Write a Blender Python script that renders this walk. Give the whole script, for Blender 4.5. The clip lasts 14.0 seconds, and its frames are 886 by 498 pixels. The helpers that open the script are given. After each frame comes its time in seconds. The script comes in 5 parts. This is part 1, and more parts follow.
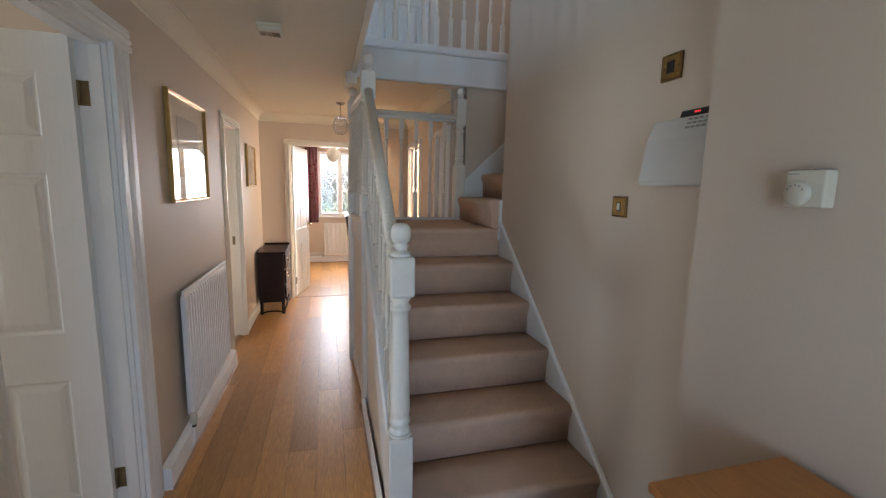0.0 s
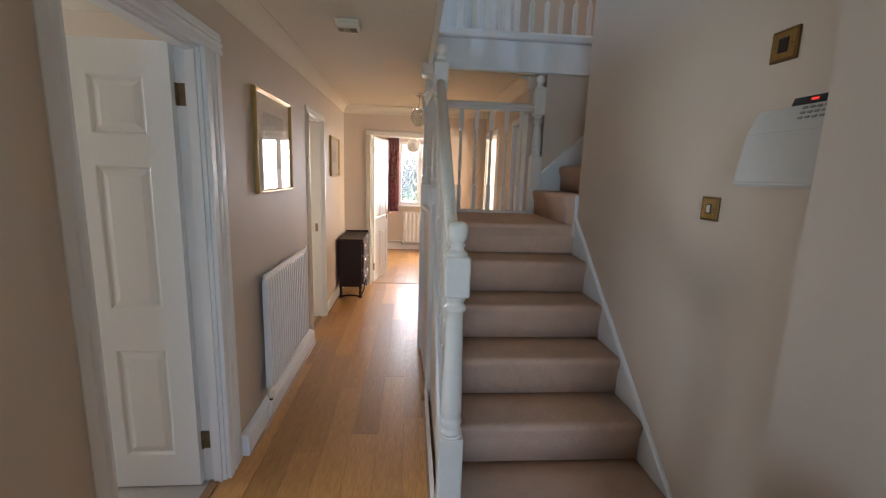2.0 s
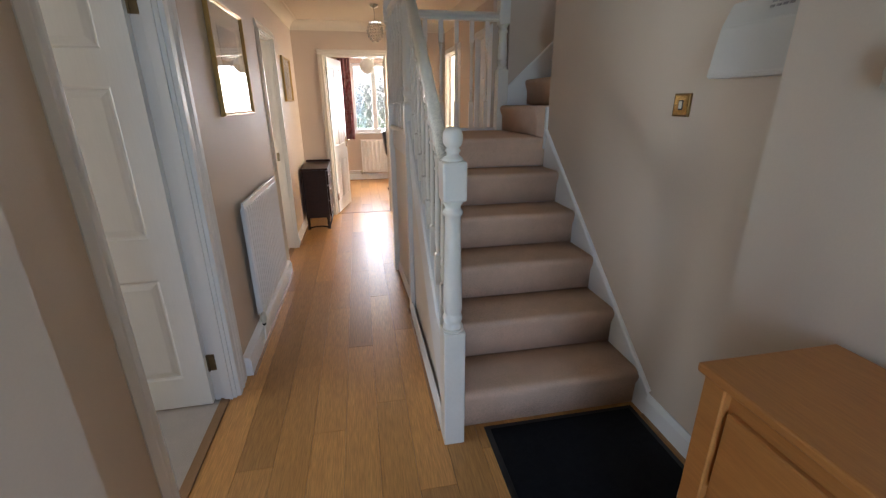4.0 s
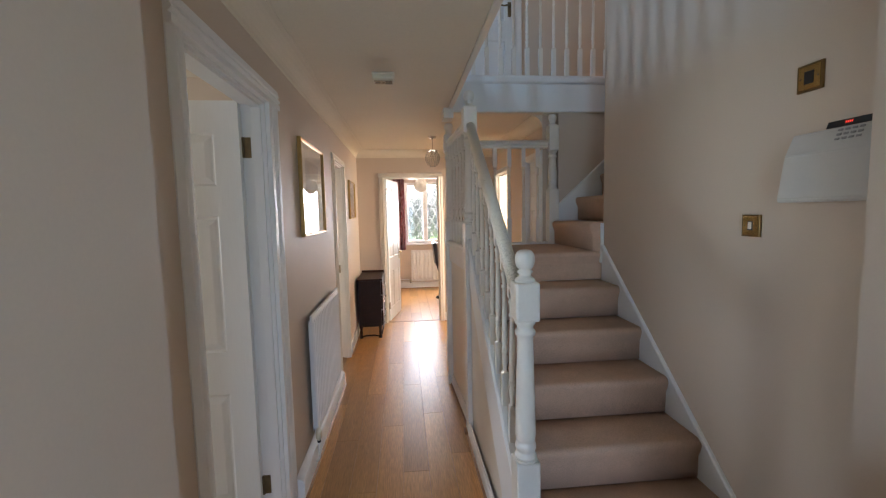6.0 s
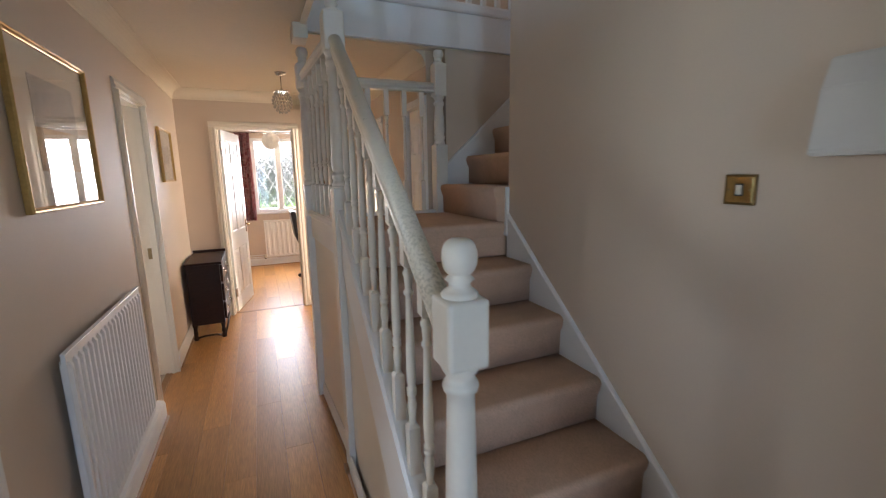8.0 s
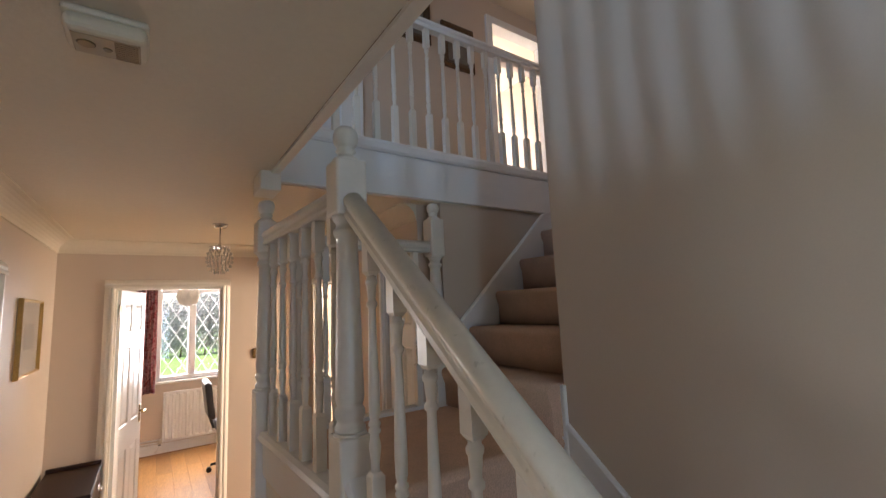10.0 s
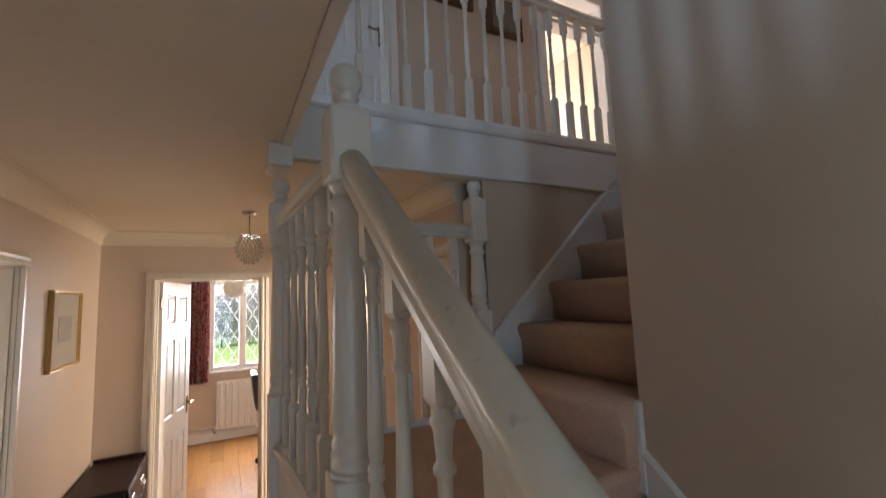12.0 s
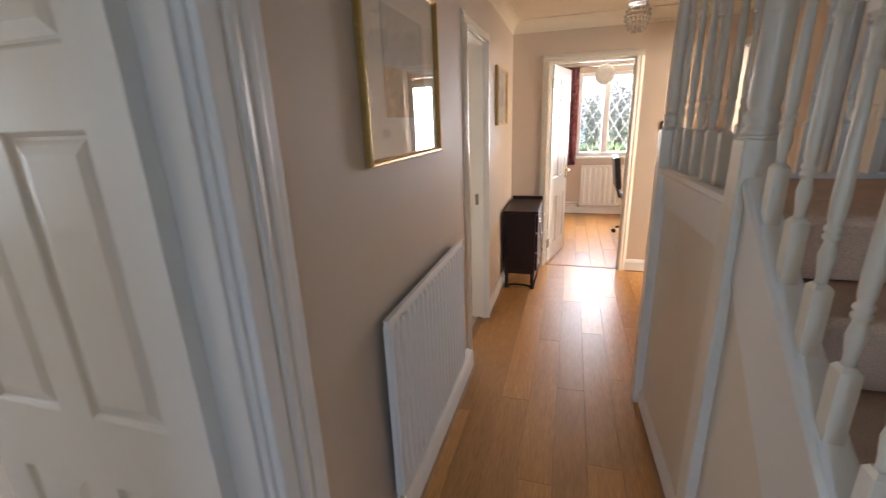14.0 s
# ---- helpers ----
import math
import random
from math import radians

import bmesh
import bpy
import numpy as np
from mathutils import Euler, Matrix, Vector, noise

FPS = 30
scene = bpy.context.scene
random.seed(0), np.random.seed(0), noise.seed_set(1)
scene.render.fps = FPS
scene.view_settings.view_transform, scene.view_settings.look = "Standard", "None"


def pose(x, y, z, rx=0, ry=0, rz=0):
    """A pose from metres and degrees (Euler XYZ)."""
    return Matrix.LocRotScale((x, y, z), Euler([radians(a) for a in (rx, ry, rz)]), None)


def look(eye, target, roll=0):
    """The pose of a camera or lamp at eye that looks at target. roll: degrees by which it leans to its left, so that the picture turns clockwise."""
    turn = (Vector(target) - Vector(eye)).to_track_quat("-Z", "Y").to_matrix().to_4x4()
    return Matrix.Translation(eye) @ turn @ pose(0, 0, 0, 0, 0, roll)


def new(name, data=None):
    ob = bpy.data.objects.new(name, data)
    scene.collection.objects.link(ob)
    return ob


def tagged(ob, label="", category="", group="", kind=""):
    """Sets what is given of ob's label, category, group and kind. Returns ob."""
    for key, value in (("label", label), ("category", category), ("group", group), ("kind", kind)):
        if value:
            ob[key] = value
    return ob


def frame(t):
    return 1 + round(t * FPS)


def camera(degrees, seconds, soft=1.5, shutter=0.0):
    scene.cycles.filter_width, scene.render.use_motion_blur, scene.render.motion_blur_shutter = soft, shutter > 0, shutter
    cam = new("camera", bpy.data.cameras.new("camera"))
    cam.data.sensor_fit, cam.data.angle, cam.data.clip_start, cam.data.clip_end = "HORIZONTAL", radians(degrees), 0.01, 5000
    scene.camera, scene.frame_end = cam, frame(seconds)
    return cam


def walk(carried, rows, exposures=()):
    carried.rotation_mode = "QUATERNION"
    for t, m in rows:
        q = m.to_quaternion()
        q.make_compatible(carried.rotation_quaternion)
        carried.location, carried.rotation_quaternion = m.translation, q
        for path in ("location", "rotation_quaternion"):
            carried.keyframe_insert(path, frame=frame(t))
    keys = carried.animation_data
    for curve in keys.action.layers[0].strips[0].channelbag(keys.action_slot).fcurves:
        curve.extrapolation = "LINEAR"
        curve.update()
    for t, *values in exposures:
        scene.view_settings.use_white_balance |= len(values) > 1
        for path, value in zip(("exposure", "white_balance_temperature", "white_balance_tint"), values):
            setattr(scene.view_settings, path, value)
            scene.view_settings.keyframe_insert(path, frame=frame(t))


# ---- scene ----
cam = camera(93.0, 14.0, soft=1.2, shutter=0.3)
PATH = [
    (0, (0.109, 1.511, 1.489), (0.638, 3.418, 1.199), 1.3),
    (0.5, (0.088, 1.517, 1.495), (0.599, 3.427, 1.192), 1.1),
    (1, (0.112, 1.546, 1.518), (0.504, 3.483, 1.214), 1.5),
    (1.5, (0.2, 1.549, 1.525), (0.436, 3.51, 1.211), 1.9),
    (2, (0.197, 1.552, 1.52), (0.353, 3.515, 1.168), 1.9),
    (2.5, (0.187, 1.571, 1.482), (0.29, 3.492, 0.934), 1.4),
    (2.7, (0.181, 1.571, 1.444), (0.264, 3.415, 0.674), 0.4),
    (4.8, (-0.043, 1.441, 1.452), (0.43, 3.36, 1.144), -1.4),
    (5, (-0.052, 1.452, 1.475), (0.378, 3.394, 1.27), -1.6),
    (5.5, (-0.074, 1.473, 1.495), (0.177, 3.448, 1.305), -1.5),
    (6, (-0.078, 1.479, 1.503), (0.105, 3.463, 1.33), -1.2),
    (6.5, (-0.009, 1.486, 1.469), (0.394, 3.428, 1.218), -0.2),
    (7, (0.033, 1.578, 1.476), (0.715, 3.427, 1.136), -0.3),
    (7.2, (0.031, 1.681, 1.477), (0.758, 3.51, 1.122), -0.5),
    (9.3, (-0.071, 3.019, 1.613), (0.816, 4.792, 1.349), -2.0),
    (9.5, (-0.083, 3.059, 1.676), (0.901, 4.799, 1.608), -2.7),
    (10, (-0.079, 3.105, 1.761), (1.045, 4.74, 2.012), -2.6),
    (10.5, (-0.087, 3.149, 1.788), (1.063, 4.739, 2.176), -2.9),
    (11, (0.018, 3.245, 1.793), (1.12, 4.867, 2.184), -3.2),
    (11.5, (0.129, 3.303, 1.82), (1.077, 5.019, 2.214), -2.9),
    (12, (0.131, 3.347, 1.766), (1.05, 5.11, 1.987), -2.5),
    (12.5, (0.069, 3.382, 1.624), (0.941, 5.166, 1.385), -2.7),
    (13, (-0.039, 3.264, 1.518), (0.185, 5.183, 0.998), -3.3),
    (13.2, (-0.042, 3.195, 1.509), (-0.116, 5.121, 0.975), -2.3),
    (13.5, (-0.02, 3.056, 1.495), (-0.325, 4.953, 0.942), -2.1),
    (14, (-0.108, 2.888, 1.5), (-0.67, 4.716, 0.918), -2.1),
]
EXPOSURES = [(0, 1.73, 6250, 13.5), (4.8, 1.73, 6250, 13.5), (7.2, 1.73, 6200, 13.5), (9.3, 1.53, 6400, 16.5), (11.0, 1.46, 6500, 17),
             (11.5, 1.25, 6500, 17), (12.0, 1.25, 6500, 17), (12.6, 1.14, 6600, 17), (13.2, 1.38, 6450, 16.5), (14, 1.70, 6200, 14.5)]
walk(cam, [(t, look(eye, target, roll)) for t, eye, target, roll in PATH], EXPOSURES)

# ---- world and lights ----
world = bpy.data.worlds.new("sky")
scene.world = world
world.use_nodes = True
wn = world.node_tree.nodes
sky = wn.new("ShaderNodeTexSky")
sky.sky_type, sky.sun_disc = "NISHITA", False
sky.sun_elevation, sky.sun_rotation = radians(47), radians(108)
world.node_tree.links.new(sky.outputs[0], wn["Background"].inputs[0])
wn["Background"].inputs[1].default_value = 0.15
sun = new("sun", bpy.data.lights.new("sun", "SUN"))
sun.data.energy, sun.data.angle, sun.data.color = 5.0, radians(0.5), (1.0, 0.95, 0.86)
sun.matrix_world = look((30, -10, 34), (0, 0, 0))


def window_light(name, m, w, h, watts, colour):
    ob = new(name, bpy.data.lights.new(name, "AREA"))
    ob.data.shape, ob.data.size, ob.data.size_y = "RECTANGLE", w, h
    ob.data.energy, ob.data.color = watts, colour
    ob.matrix_world = m
    return ob


DAY = (1.0, 0.97, 0.92)
window_light("daylight_front", look((0.05, 0.12, 1.15), (-0.35, 1.60, 1.0)), 0.62, 1.6, 7.4, (0.45, 0.675, 1.0))
window_light("daylight_study", look((0.75, 9.98, 1.5), (0.68, 6, 1.2)), 1.5, 1.1, 48.0, (0.96, 0.97, 0.98))
window_light("daylight_lounge", look((-2.3, 8.38, 1.4), (-1.6, 5, 1.0)), 1.3, 1.1, 27.0, DAY)
window_light("daylight_landing", look((-2.97, 2.90, 3.85), (1.4, 4.2, 2.9)), 0.25, 1.2, 23.0, (0.44, 0.69, 1.0))
# weak fill added for fascia and upper flight; its window is unseen
window_light("fill_upper_front", look((0.72, 0.04, 3.8), (0.2, 4.6, 2.3)), 0.8, 1.0, 0.5, (0.60, 0.78, 1.0))
window_light("daylight_bedroom", look((3.1, 8.17, 3.9), (2.9, 5, 3.6)), 1.5, 1.1, 30.0, DAY)
window_light("daylight_dining", look((-4.55, 3.1, 1.5), (0, 3.1, 1.3)), 1.1, 1.1, 15.0, (0.80, 0.91, 1.0))
window_light("daylight_kitchen", look((3.46, 6.3, 1.55), (0.3, 6.4, 1.3)), 1.1, 1.0, 76.0, (1.0, 0.87, 0.69))


# ---- materials ----
def mat(name, colour, rough=0.5, metal=0.0, vary=0.06, scale=6.0, fine=0.0, fine_scale=120.0, bump=0.0,
        per_piece=0.0, coat=0.0, spec=0.5, sheen=0.0, stretch=(1, 1, 1), second=None):
    m = bpy.data.materials.new(name)
    m.use_nodes = True
    nt = m.node_tree
    b = nt.nodes["Principled BSDF"]
    b.inputs["Roughness"].default_value, b.inputs["Metallic"].default_value = rough, metal
    b.inputs["Coat Weight"].default_value, b.inputs["Specular IOR Level"].default_value = coat, spec
    b.inputs["Sheen Weight"].default_value = sheen
    tc = nt.nodes.new("ShaderNodeTexCoord")
    mp = nt.nodes.new("ShaderNodeMapping")
    mp.inputs["Scale"].default_value = stretch
    nt.links.new(tc.outputs["Object"], mp.inputs[0])
    n1, n2 = nt.nodes.new("ShaderNodeTexNoise"), nt.nodes.new("ShaderNodeTexNoise")
    n1.inputs["Scale"].default_value, n1.inputs["Detail"].default_value = scale, 5.0
    n2.inputs["Scale"].default_value, n2.inputs["Detail"].default_value = fine_scale, 3.0
    nt.links.new(mp.outputs[0], n1.inputs[0])
    nt.links.new(mp.outputs[0], n2.inputs[0])
    mix = nt.nodes.new("ShaderNodeMix")
    mix.data_type = "RGBA"
    c2 = second or tuple(max(0.0, c * (1 - vary * 2)) for c in colour)
    c1 = colour if second else tuple(min(1.0, c * (1 + vary)) for c in colour)
    mix.inputs[6].default_value, mix.inputs[7].default_value = (*c1, 1), (*c2, 1)
    nt.links.new(n1.outputs[0], mix.inputs[0])
    out = mix.outputs[2]
    hsv = nt.nodes.new("ShaderNodeHueSaturation")
    nt.links.new(out, hsv.inputs["Color"])
    mr = nt.nodes.new("ShaderNodeMapRange")
    mr.inputs[1].default_value, mr.inputs[2].default_value = 0.25, 0.75
    mr.inputs[3].default_value, mr.inputs[4].default_value = 1 - fine, 1 + fine
    nt.links.new(n2.outputs[0], mr.inputs[0])
    val = mr.outputs[0]
    if per_piece:
        oi = nt.nodes.new("ShaderNodeObjectInfo")
        m2 = nt.nodes.new("ShaderNodeMapRange")
        m2.inputs[3].default_value, m2.inputs[4].default_value = 1 - per_piece, 1 + per_piece
        nt.links.new(oi.outputs["Random"], m2.inputs[0])
        mul = nt.nodes.new("ShaderNodeMath")
        mul.operation = "MULTIPLY"
        nt.links.new(val, mul.inputs[0])
        nt.links.new(m2.outputs[0], mul.inputs[1])
        val = mul.outputs[0]
        off = nt.nodes.new("ShaderNodeVectorMath")
        off.operation = "MULTIPLY_ADD"
        off.inputs[1].default_value = (37, 53, 0)
        comb = nt.nodes.new("ShaderNodeCombineXYZ")
        for k in range(3):
            nt.links.new(oi.outputs["Random"], comb.inputs[k])
        nt.links.new(comb.outputs[0], off.inputs[0])
        nt.links.new(tc.outputs["Object"], off.inputs[2])
        nt.links.new(off.outputs[0], mp.inputs[0])
    nt.links.new(val, hsv.inputs["Value"])
    nt.links.new(hsv.outputs[0], b.inputs["Base Color"])
    if bump:
        bp = nt.nodes.new("ShaderNodeBump")
        bp.inputs["Strength"].default_value, bp.inputs["Distance"].default_value = bump, 0.004
        nt.links.new(n2.outputs[0], bp.inputs["Height"])
        nt.links.new(bp.outputs[0], b.inputs["Normal"])
    return m


def glass(name, tint=(1, 1, 1), rough=0.0, gloss=0.08):
    """A thin pane: clear, with a mirror-like skin."""
    m = bpy.data.materials.new(name)
    m.use_nodes = True
    nt = m.node_tree
    nt.nodes.clear()
    o, t, g, x, f, p, a = (nt.nodes.new("ShaderNode" + k) for k in
                           ("OutputMaterial", "BsdfTransparent", "BsdfGlossy", "MixShader", "LayerWeight", "Math", "Math"))
    t.inputs[0].default_value = (*tint, 1)
    g.inputs["Roughness"].default_value = rough
    p.operation, a.operation = "POWER", "MULTIPLY_ADD"
    p.inputs[1].default_value = 4.0
    a.inputs[1].default_value, a.inputs[2].default_value = 0.75, 0.03
    nt.links.new(f.outputs["Facing"], p.inputs[0])
    nt.links.new(p.outputs[0], a.inputs[0])
    nt.links.new(a.outputs[0], x.inputs[0])
    nt.links.new(t.outputs[0], x.inputs[1])
    nt.links.new(g.outputs[0], x.inputs[2])
    nt.links.new(x.outputs[0], o.inputs[0])
    return m


def glow(name, colour, strength):
    m = bpy.data.materials.new(name)
    m.use_nodes = True
    b = m.node_tree.nodes["Principled BSDF"]
    b.inputs["Base Color"].default_value = (*colour, 1)
    b.inputs["Emission Color"].default_value = (*colour, 1)
    b.inputs["Emission Strength"].default_value = strength
    return m


WALL = mat("magnolia_emulsion", (0.632, 0.517, 0.412), 0.6, vary=0.025, scale=1.6, fine=0.015, fine_scale=180, bump=0.04, spec=0.35)
CEIL = mat("ceiling_paint", (0.77, 0.69, 0.555), 0.85, vary=0.03, scale=2.0, fine=0.02, fine_scale=60, bump=0.25, spec=0.2)
WHITE = mat("white_gloss_paint", (0.82, 0.81, 0.79), 0.42, vary=0.02, scale=4.0, fine=0.01, fine_scale=90, bump=0.05)
IVORY = mat("aged_white_gloss_paint", (0.80, 0.755, 0.67), 0.28, vary=0.04, scale=7.0, fine=0.02, fine_scale=60, bump=0.06)
RAILP = mat("worn_rail_paint", (0.80, 0.745, 0.63), 0.30, vary=0.05, scale=6.0, fine=0.03, fine_scale=60, bump=0.08)
nt = RAILP.node_tree
n_ = nt.nodes.new("ShaderNodeTexNoise")
n_.inputs["Scale"].default_value, n_.inputs["Detail"].default_value = 46.0, 6.0
cr = nt.nodes.new("ShaderNodeValToRGB")
cr.color_ramp.elements[0].position, cr.color_ramp.elements[1].position = 0.66, 0.76
mx = nt.nodes.new("ShaderNodeMix")
mx.data_type = "RGBA"
tc_ = nt.nodes.new("ShaderNodeTexCoord")
nt.links.new(tc_.outputs["Object"], n_.inputs[0])
nt.links.new(n_.outputs[0], cr.inputs[0])
nt.links.new(cr.outputs[0], mx.inputs[0])
bs_ = nt.nodes["Principled BSDF"]
src_ = bs_.inputs["Base Color"].links[0].from_socket
nt.links.new(src_, mx.inputs[6])
mx.inputs[7].default_value = (0.55, 0.50, 0.39, 1)
# hand grime along the lower end of the rail
gn = nt.nodes.new("ShaderNodeTexNoise")
gn.inputs["Scale"].default_value, gn.inputs["Detail"].default_value = 130.0, 4.0
g1, g2, gm, gx = (nt.nodes.new("ShaderNode" + k) for k in ("MapRange", "MapRange", "Math", "Mix"))
sp_ = nt.nodes.new("ShaderNodeSeparateXYZ")
nt.links.new(tc_.outputs["Object"], gn.inputs[0])
nt.links.new(tc_.outputs["Object"], sp_.inputs[0])
nt.links.new(gn.outputs[0], g1.inputs[0])
nt.links.new(sp_.outputs[1], g2.inputs[0])
g1.inputs[1].default_value, g1.inputs[2].default_value = 0.47, 0.62
g2.inputs[1].default_value, g2.inputs[2].default_value, g2.inputs[3].default_value, g2.inputs[4].default_value = 3.05, 3.50, 0.48, 0.0
gm.operation, gx.data_type = "MULTIPLY", "RGBA"
nt.links.new(g1.outputs[0], gm.inputs[0])
nt.links.new(g2.outputs[0], gm.inputs[1])
nt.links.new(gm.outputs[0], gx.inputs[0])
nt.links.new(mx.outputs[2], gx.inputs[6])
gx.inputs[7].default_value = (0.22, 0.20, 0.14, 1)
nt.links.new(gx.outputs[2], bs_.inputs["Base Color"])
DOORW = mat("white_door_paint", (0.82, 0.82, 0.80), 0.34, vary=0.015, scale=3.0, fine=0.015, fine_scale=150, bump=0.12, stretch=(1, 1, 0.08))
CARPET = mat("beige_pile_carpet", (0.70, 0.472, 0.338), 0.95, vary=0.09, scale=11.0, fine=0.20, fine_scale=240, bump=0.5, spec=0.1)
CARPET2 = mat("pale_bedroom_carpet", (0.50, 0.44, 0.39), 0.95, vary=0.06, scale=9.0, fine=0.15, fine_scale=320, bump=0.8, spec=0.1)
OAK = mat("oak_laminate", (0.56, 0.285, 0.090), 0.345, vary=0.0, scale=5.0, fine=0.24, fine_scale=26, bump=0.03, per_piece=0.20, stretch=(7, 0.5, 1), second=(0.41, 0.185, 0.050), spec=0.5)
SUBFLOOR = mat("dark_joint", (0.19, 0.095, 0.035), 0.8)
PINE = mat("honey_oak_furniture", (0.50, 0.21, 0.055), 0.36, scale=4.0, fine=0.10, fine_scale=30, bump=0.05, stretch=(6, 0.6, 6), second=(0.38, 0.14, 0.035))
BEAD = mat("brown_beading", (0.30, 0.16, 0.07), 0.5, vary=0.1, scale=8, fine=0.1)
DARKOAK = mat("dark_stained_oak", (0.036, 0.014, 0.008), 0.42, spec=0.22, scale=7.0, fine=0.25, fine_scale=45, bump=0.15, stretch=(1, 6, 6), second=(0.018, 0.009, 0.007))
MAHOG = mat("red_brown_wood", (0.34, 0.12, 0.04), 0.35, scale=6.0, fine=0.15, fine_scale=40, bump=0.08, stretch=(1, 5, 5), second=(0.22, 0.07, 0.025))
GILT = mat("gilt_wood", (0.50, 0.32, 0.11), 0.36, 0.75, vary=0.12, scale=20, fine=0.12, fine_scale=90, bump=0.1)
GILTDARK = mat("dark_gilt_wood", (0.13, 0.07, 0.03), 0.45, 0.4, vary=0.3, scale=25, fine=0.3, fine_scale=80, bump=0.5)
BRASS = mat("polished_brass", (0.46, 0.31, 0.12), 0.26, 1.0, vary=0.08, scale=14, fine=0.05)
OLDBRASS = mat("tarnished_brass", (0.24, 0.18, 0.10), 0.42, 0.9, vary=0.2, scale=30, fine=0.15)
BRONZE = mat("dark_bronze", (0.20, 0.12, 0.045), 0.38, 0.8, vary=0.15, scale=25, fine=0.1)
CHROME = mat("satin_metal", (0.62, 0.60, 0.57), 0.25, 1.0, vary=0.05)
RADW = mat("radiator_enamel", (0.80, 0.79, 0.77), 0.35, vary=0.015, scale=5, fine=0.01)
AGEDPL = mat("yellowed_plastic", (0.76, 0.69, 0.54), 0.45, vary=0.05, scale=14, fine=0.03)
GRILLE = mat("brown_grille", (0.46, 0.36, 0.23), 0.6, vary=0.1, scale=20)
CREAMG = mat("cream_gloss_paint", (0.78, 0.71, 0.60), 0.32, vary=0.03, scale=6.0, fine=0.015, fine_scale=80, bump=0.05)
PLASTIC = mat("cream_plastic", (0.64, 0.60, 0.49), 0.42, vary=0.04, scale=12, fine=0.02)
CASEP = mat("off_white_case", (0.55, 0.525, 0.49), 0.45, vary=0.03, scale=7, fine=0.015)
PLASTICW = mat("white_plastic", (0.78, 0.77, 0.75), 0.4, vary=0.02, scale=8, fine=0.01)
BLACKP = mat("black_plastic", (0.012, 0.012, 0.013), 0.3, vary=0.1)
GREYP = mat("grey_print", (0.30, 0.29, 0.28), 0.6)
MATTING = mat("black_ribbed_mat", (0.012, 0.012, 0.014), 0.9, vary=0.3, scale=40, fine=0.5, fine_scale=260, bump=1.0, spec=0.1)
CURTAIN = mat("red_patterned_fabric", (0.34, 0.15, 0.14), 0.9, vary=0.3, scale=16, fine=0.25, fine_scale=60, bump=0.4, spec=0.1)
nt = CURTAIN.node_tree
vo = nt.nodes.new("ShaderNodeTexNoise")
vo.inputs["Scale"].default_value, vo.inputs["Detail"].default_value, vo.inputs["Distortion"].default_value = 22.0, 3.0, 1.5
vr = nt.nodes.new("ShaderNodeValToRGB")
for pos, col in ((0.0, (0.13, 0.03, 0.04, 1)), (0.44, (0.26, 0.06, 0.06, 1)), (0.52, (0.42, 0.24, 0.23, 1)), (1.0, (0.24, 0.16, 0.17, 1))):
    e_ = vr.color_ramp.elements[0] if pos == 0.0 else vr.color_ramp.elements[-1] if pos == 1.0 else vr.color_ramp.elements.new(pos)
    e_.color = col
tc_ = nt.nodes.new("ShaderNodeTexCoord")
nt.links.new(tc_.outputs["Object"], vo.inputs[0])
nt.links.new(vo.outputs[0], vr.inputs[0])
hs_ = next(n for n in nt.nodes if n.type == "HUE_SAT")
nt.links.new(vr.outputs[0], hs_.inputs["Color"])
CREAMCURT = mat("cream_curtain_fabric", (0.62, 0.50, 0.36), 0.9, vary=0.1, scale=9, fine=0.1, bump=0.3, spec=0.1)
MOUNT = mat("picture_mount", (0.70, 0.66, 0.57), 0.85, vary=0.03)
PRINT = mat("landscape_print", (0.58, 0.37, 0.16), 0.8, scale=9, fine=0.3, fine_scale=50, second=(0.30, 0.24, 0.14))
PRINTSKY = mat("print_sky", (0.52, 0.50, 0.45), 0.8, scale=12, fine=0.12, fine_scale=40, second=(0.36, 0.37, 0.36))
CANVAS = mat("dark_oil_canvas", (0.06, 0.05, 0.04), 0.5, scale=8, fine=0.3, second=(0.30, 0.26, 0.21))
LEATHER = mat("burgundy_leather", (0.10, 0.018, 0.015), 0.4, vary=0.2, scale=10, fine=0.15, bump=0.3)
LINEN = mat("white_linen", (0.78, 0.75, 0.72), 0.9, vary=0.05, scale=9, bump=0.3)
TULIP = mat("orange_petals", (0.75, 0.20, 0.03), 0.5, vary=0.2, scale=20, second=(0.80, 0.42, 0.05))
STALK = mat("flower_leaves", (0.06, 0.17, 0.03), 0.5, vary=0.3, scale=14)
LAWN = mat("lawn_grass", (0.20, 0.31, 0.10), 0.9, vary=0.25, scale=1.5, fine=0.4, fine_scale=60, bump=0.8, spec=0.1)
# window glare is put into the leaf colour: paler and greyer than foliage
LEAF = mat("glare_paled_leaves", (0.29, 0.29, 0.29), 0.5, vary=0.15, scale=3, fine=0.12, per_piece=0.1)
BARK = mat("bark", (0.11, 0.075, 0.05), 0.9, vary=0.3, scale=15, bump=0.8)
BRICK = mat("outer_render", (0.34, 0.22, 0.16), 0.9, vary=0.15, scale=8, bump=0.5)
LEADM = mat("white_lead_came", (0.70, 0.70, 0.70), 0.5, vary=0.05)
PANE = glass("window_glass")
PICGLASS = glass("picture_glass")
CRYSTAL = mat("cut_crystal", (0.80, 0.76, 0.68), 0.08, 0.55, vary=0.15, scale=40, spec=1.0)
CAPIZ = mat("shell_disc_shade", (0.78, 0.74, 0.66), 0.35, vary=0.12, scale=18, fine=0.1)
